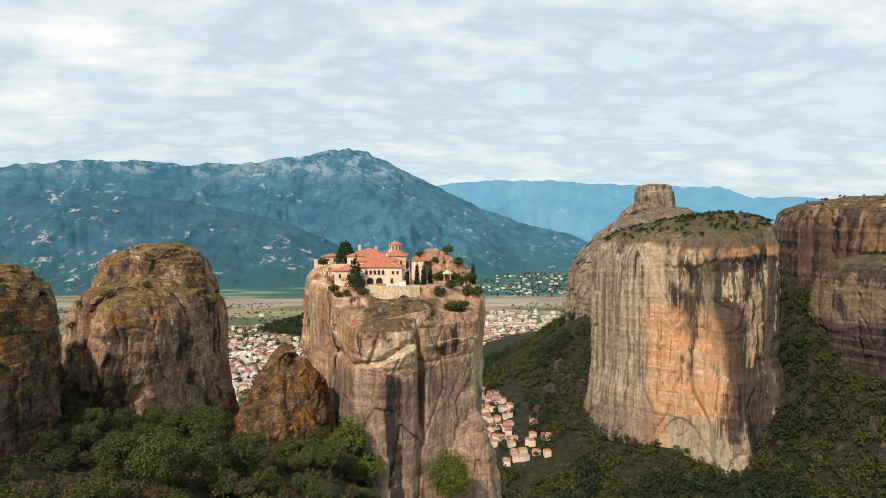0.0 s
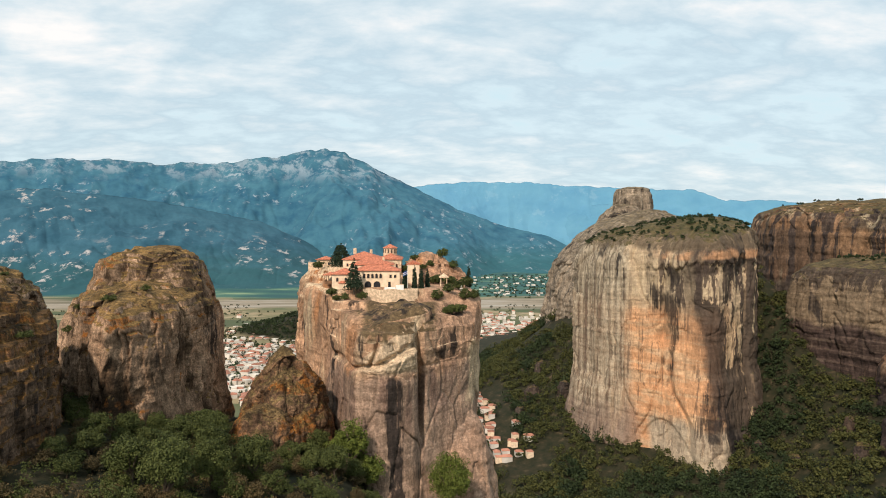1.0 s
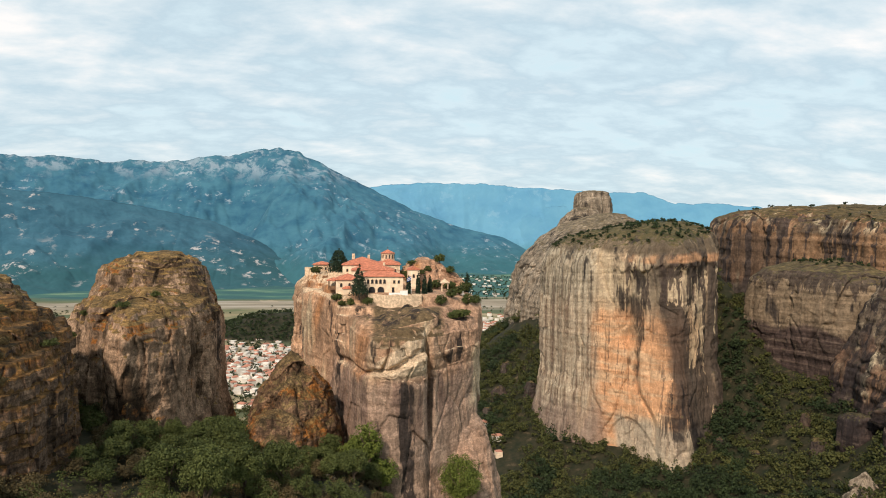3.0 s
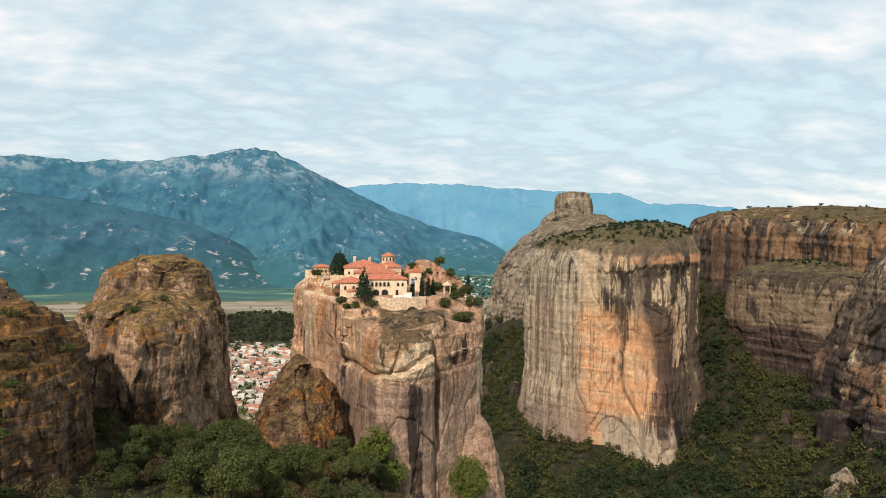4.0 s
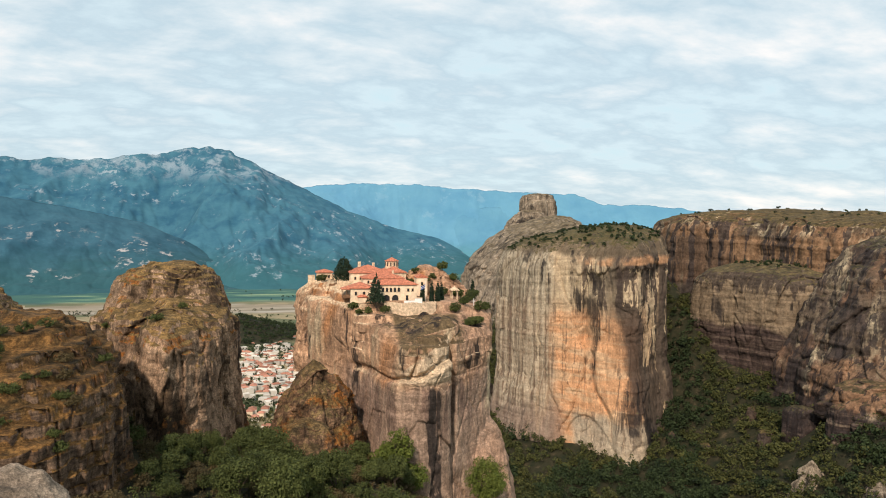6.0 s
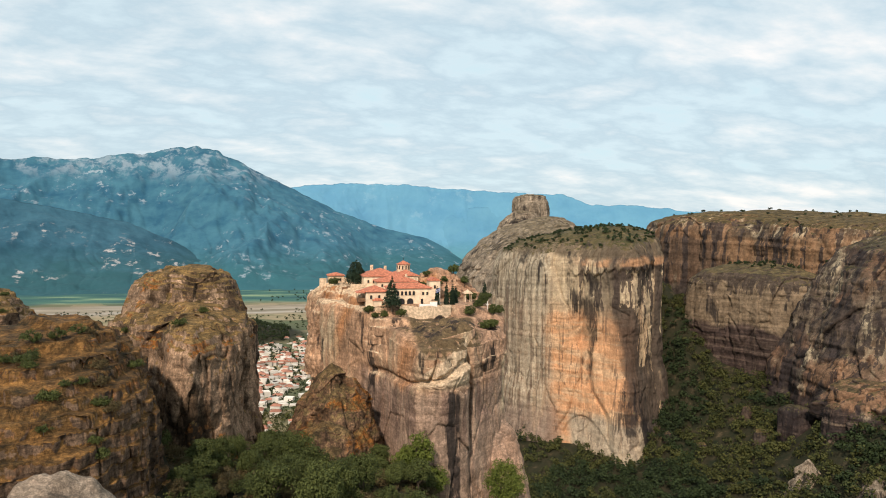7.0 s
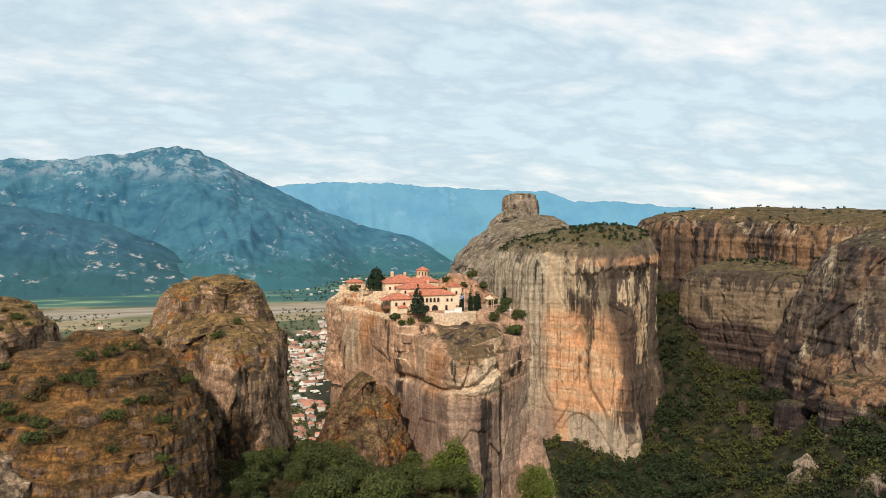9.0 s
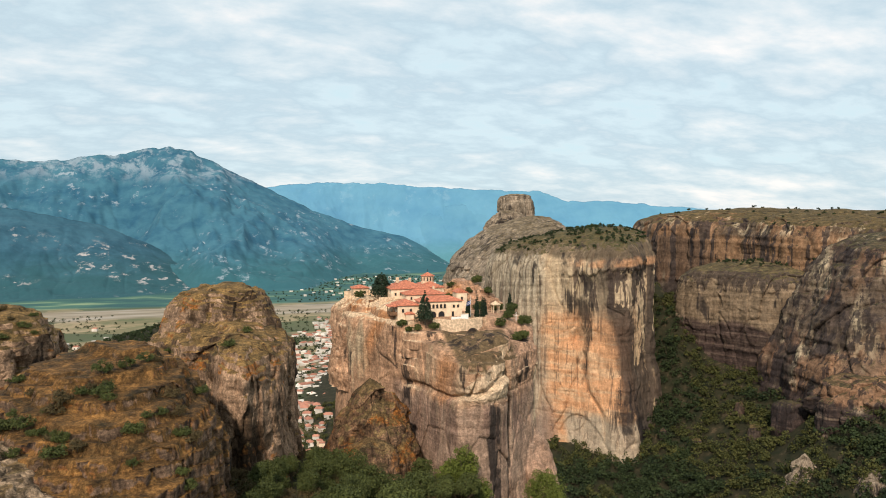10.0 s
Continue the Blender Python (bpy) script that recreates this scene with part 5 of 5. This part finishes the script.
def monastery():
    # long two-storey wing with the arched gallery
    wing = tagged(new("gallery_wing"), "cream monastery wing with arched windows and red roof", "monastery wing")
    block(wing, -30.5, -14.4, 249, 257, 222, 231.0, 1.7)
    for k in range(5):
        window(wing, -26.9 + 1.45 * k, 249, 228.5, 0.85, 1.55)
    for x in (-17.6, -16.0):
        window(wing, x, 249, 228.6, 0.75, 1.1, round_top=False)
    # gallery arches: a flat dark pane stands in for the shade inside
    for x in (-25.6, -22.4):
        window(wing, x, 249, 225.0, 2.3, 2.4, name="arch")
    window(wing, -18.0, 249, 225.3, 0.9, 1.9, round_top=False, name="door")
    for y in (251, 253.5):
        window(wing, -14.4, y, 228.4, 0.8, 1.3, "right", False)
    # left wing with a timber balcony
    left = tagged(new("balcony_wing"), "cream wing with a covered timber balcony and red roof", "monastery wing")
    block(left, -38.5, -30.6, 251, 262, 220, 229.4, 1.8)
    part("porch_roof", hip_roof(bmesh.new(), -41.5, -37.5, 252, 258, 229.2, 0.9, 0.4), TILE, left, "red tiled balcony roof")
    b = part("balcony", box(bmesh.new(), -41.3, -38.52, 252.2, 257.8, 225.8, 226.1), WOOD, left, "brown timber balcony")
    part("railing", box(bmesh.new(), -41.3, -41.15, 252.2, 257.8, 226.12, 227.1), WOOD, b)
    part("railing", box(bmesh.new(), -41.1, -38.6, 252.2, 252.32, 226.12, 227.1), WOOD, b)
    for x, y in ((-41.2, 252.35), (-41.2, 257.6), (-39.9, 252.35)):
        part("post", box(bmesh.new(), x - 0.1, x + 0.1, y - 0.1, y + 0.1, 226.12, 228.9), WOOD, b)
    for x in (-36.6, -33.6):
        window(left, x, 251, 226.9, 0.8, 1.4)
    part("lean_to_roof", hip_roof(bmesh.new(), -36.0, -32.6, 249.2, 250.9, 226.6, 0.7, 0.2), TILE, left, "small red lean-to roof")
    part("lean_to", box(bmesh.new(), -35.8, -32.8, 249.3, 250.95, 219, 226.4), PLASTER, left)
    # middle house behind
    mid = tagged(new("middle_house"), "cream house with a low red roof behind the wing", "monastery wing")
    block(mid, -33, -17.5, 262.2, 272, 222, 232.2, 1.8)
    for k in range(4):
        window(mid, -31 + 3.7 * k, 262.2, 230.4, 0.7, 1.1)
    part("chimney", box(bmesh.new(), -21.4, -20.6, 266.6, 267.4, 232.6, 235.0), STONE, mid)
    # refectory and church
    hall = tagged(new("refectory_hall"), "large monastery hall with a broad red roof", "monastery hall")
    block(hall, -37, -22, 273, 289, 224, 233.0, 2.8)
    part("chimney", box(bmesh.new(), -33.6, -32.4, 280.2, 281.4, 235, 237.2), STONE, hall)
    for y in (276, 280, 284):
        window(hall, -37, y, 229.6, 0.8, 1.4, "left")
    for x in (-35.2, -33.0):
        window(hall, x, 273, 230.4, 0.7, 1.2)
    part("chimney", box(bmesh.new(), -27.4, -26.4, 284.4, 285.4, 234, 236.6), STONE, hall)
    church = tagged(new("monastery_church"), "brick and stone church with a tiled dome drum", "church")
    block(church, -23.2, -14.5, 276, 293, 224, 232.6, 2.0, STONE)
    for k in range(3):
        window(church, -21.5 + 2.6 * k, 276, 229.0, 0.8, 2.0)
    bm = bmesh.new()
    bmesh.ops.create_cone(bm, cap_ends=True, segments=12, radius1=2.8, radius2=2.8, depth=4.6, matrix=Matrix.Translation((-19.2, 285, 234.6)))
    drum = part("drum", bm, STONE, church, "round stone dome drum")
    bm = bmesh.new()
    bmesh.ops.create_cone(bm, cap_ends=True, segments=12, radius1=3.2, radius2=0.15, depth=1.5, matrix=Matrix.Translation((-19.2, 285, 237.67)))
    part("dome_roof", bm, TILE, church, "conical red tiled dome roof")
    for k in range(12):
        a = 2 * math.pi * (k + 0.5) / 12
        q = box(bmesh.new(), -0.22, 0.22, -0.06, 0.06, -0.8, 0.8)
        bmesh.ops.transform(q, matrix=pose(-19.2 + 2.76 * math.cos(a), 285 + 2.76 * math.sin(a), 235.6, 0, 0, math.degrees(a) + 90), verts=q.verts)
        part("slit_window", q, DARKGLASS, drum)
    for z in (226.6, 228.4, 230.4):
        part("brick_band", box(bmesh.new(), -23.24, -14.46, 275.96, 293.04, z, z + 0.18), TILE, church, "red brick course")
    bm = box(bmesh.new(), -19.26, -19.14, 284.95, 285.05, 238.4, 239.7)
    box(bm, -19.55, -18.85, 284.96, 285.04, 239.1, 239.22)
    part("roof_cross", bm, DARKGLASS, church, "small dark iron cross")
    # white chapel
    ch = tagged(new("white_chapel"), "small whitewashed chapel with a gabled roof", "chapel")
    block(ch, -11.8, -7.4, 266, 272, 223, 231.2, 1.2, PLASTER, True, 0.3)
    window(ch, -9.6, 266, 228.2, 0.8, 1.4)
    # guest house on the far corner
    gh = tagged(new("corner_house"), "small stone house with a red roof at the cliff edge", "house")
    block(gh, -53, -46.5, 292, 299, 224, 231.6, 1.2, STONE)
    for x in (-51.6, -48):
        window(gh, x, 292, 229.4, 0.8, 1.2, round_top=False)
    yw = tagged(new("yard_wall"), "pale stone yard wall along the cliff", "wall")
    for x0, x1, y0, y1, z1 in ((-46, -39, 291, 291.7, 231.0), (-56, -53.1, 293, 293.7, 230.6), (-45, -38.6, 270, 270.6, 229.8)):
        part("wall_section", box(bmesh.new(), x0, x1, y0, y1, 224, z1), STONE, yw)
    # terrace below the facade
    tr = tagged(new("terrace_wall"), "pale stone retaining wall below the monastery", "retaining wall")
    bm = bmesh.new()
    for k in range(16):
        a0, a1 = k / 16, (k + 1) / 16
        f = lambda t: (-27 + 19 * t, 244.0 - 2.6 * math.sin(math.pi * t))
        (xa, ya), (xb, yb) = f(a0), f(a1)
        z = 223.9 + 0.5 * math.sin(k)*0.4
        vs = [bm.verts.new(p) for p in ((xa, ya, 214), (xb, yb, 214), (xb, yb, z), (xa, ya, z), (xa, ya + 1.2, 214), (xb, yb + 1.2, 214), (xb, yb + 1.2, z), (xa, ya + 1.2, z))]
        for q in ((0, 1, 2, 3), (3, 2, 6, 7), (5, 4, 7, 6), (4, 0, 3, 7), (1, 5, 6, 2)):
            bm.faces.new([vs[i] for i in q])
    part("stone_face", bm, STONE, tr)
    gh.location.x, yw.location.x = 3.2, 2.6
    for ob, dz in ((wing, -1.2), (left, -1.0), (mid, -1.0), (hall, -0.4)):
        ob.location.z = dz
    ww = tagged(new("courtyard_wall"), "low whitewashed wall beside the gallery wing", "wall")
    part("wall_section", box(bmesh.new(), -15.6, -12.9, 245.6, 246.2, 221, 225.2), WHITE, ww)
    part("wall_section", box(bmesh.new(), -19.6, -15.7, 245.0, 245.5, 221, 224.4), WHITE, ww)
    part("coping", box(bmesh.new(), -15.7, -12.8, 245.5, 246.3, 225.2, 225.4), STONE, ww)
    # pavilion over the well, flag and cross
    pv = tagged(new("well_pavilion"), "small stone pavilion with a tiled cap", "pavilion")
    for dx in (-1.1, 1.1):
        for dy in (-1.1, 1.1):
            part("post", box(bmesh.new(), 1.5 + dx - .15, 1.5 + dx + .15, 257 + dy - .15, 257 + dy + .15, 222, 227), STONE, pv)
    part("cap", hip_roof(bmesh.new(), 0.2, 2.8, 255.7, 258.3, 227.2, 1.4, 0.4), STONE, pv)
    fl = tagged(new("flagpole"), "white flagpole with a blue and white flag", "flagpole")
    bm = bmesh.new()
    bmesh.ops.create_cone(bm, cap_ends=True, segments=8, radius1=0.07, radius2=0.04, depth=9, matrix=Matrix.Translation((-11.6, 247, 227.5)))
    part("pole", bm, WHITE, fl)
    for k in range(5):
        bm = bmesh.new()
        row = []
        for i in range(9):
            x = -11.6 - 0.2 * i
            y = 247 + 0.18 * math.sin(i * 1.1)
            row.append([bm.verts.new((x, y, 230.2 - 0.28 * k - 0.1 * i)), bm.verts.new((x, y, 229.92 - 0.28 * k - 0.1 * i))])
        for p, q in zip(row, row[1:]):
            bm.faces.new((p[0], q[0], q[1], p[1]))
        bmesh.ops.solidify(bm, geom=bm.faces[:], thickness=0.02)
        part("flag_stripe", bm, BLUE if k % 2 == 0 else WHITE, fl)
    cr = tagged(new("stone_cross"), "white stone cross on the rim", "cross")
    part("shaft", box(bmesh.new(), 7.42, 7.58, 249.95, 250.1, 219, 224.6), WHITE, cr)
    part("arm", box(bmesh.new(), 6.95, 8.05, 249.93, 250.12, 223.4, 223.6), WHITE, cr)


monastery()
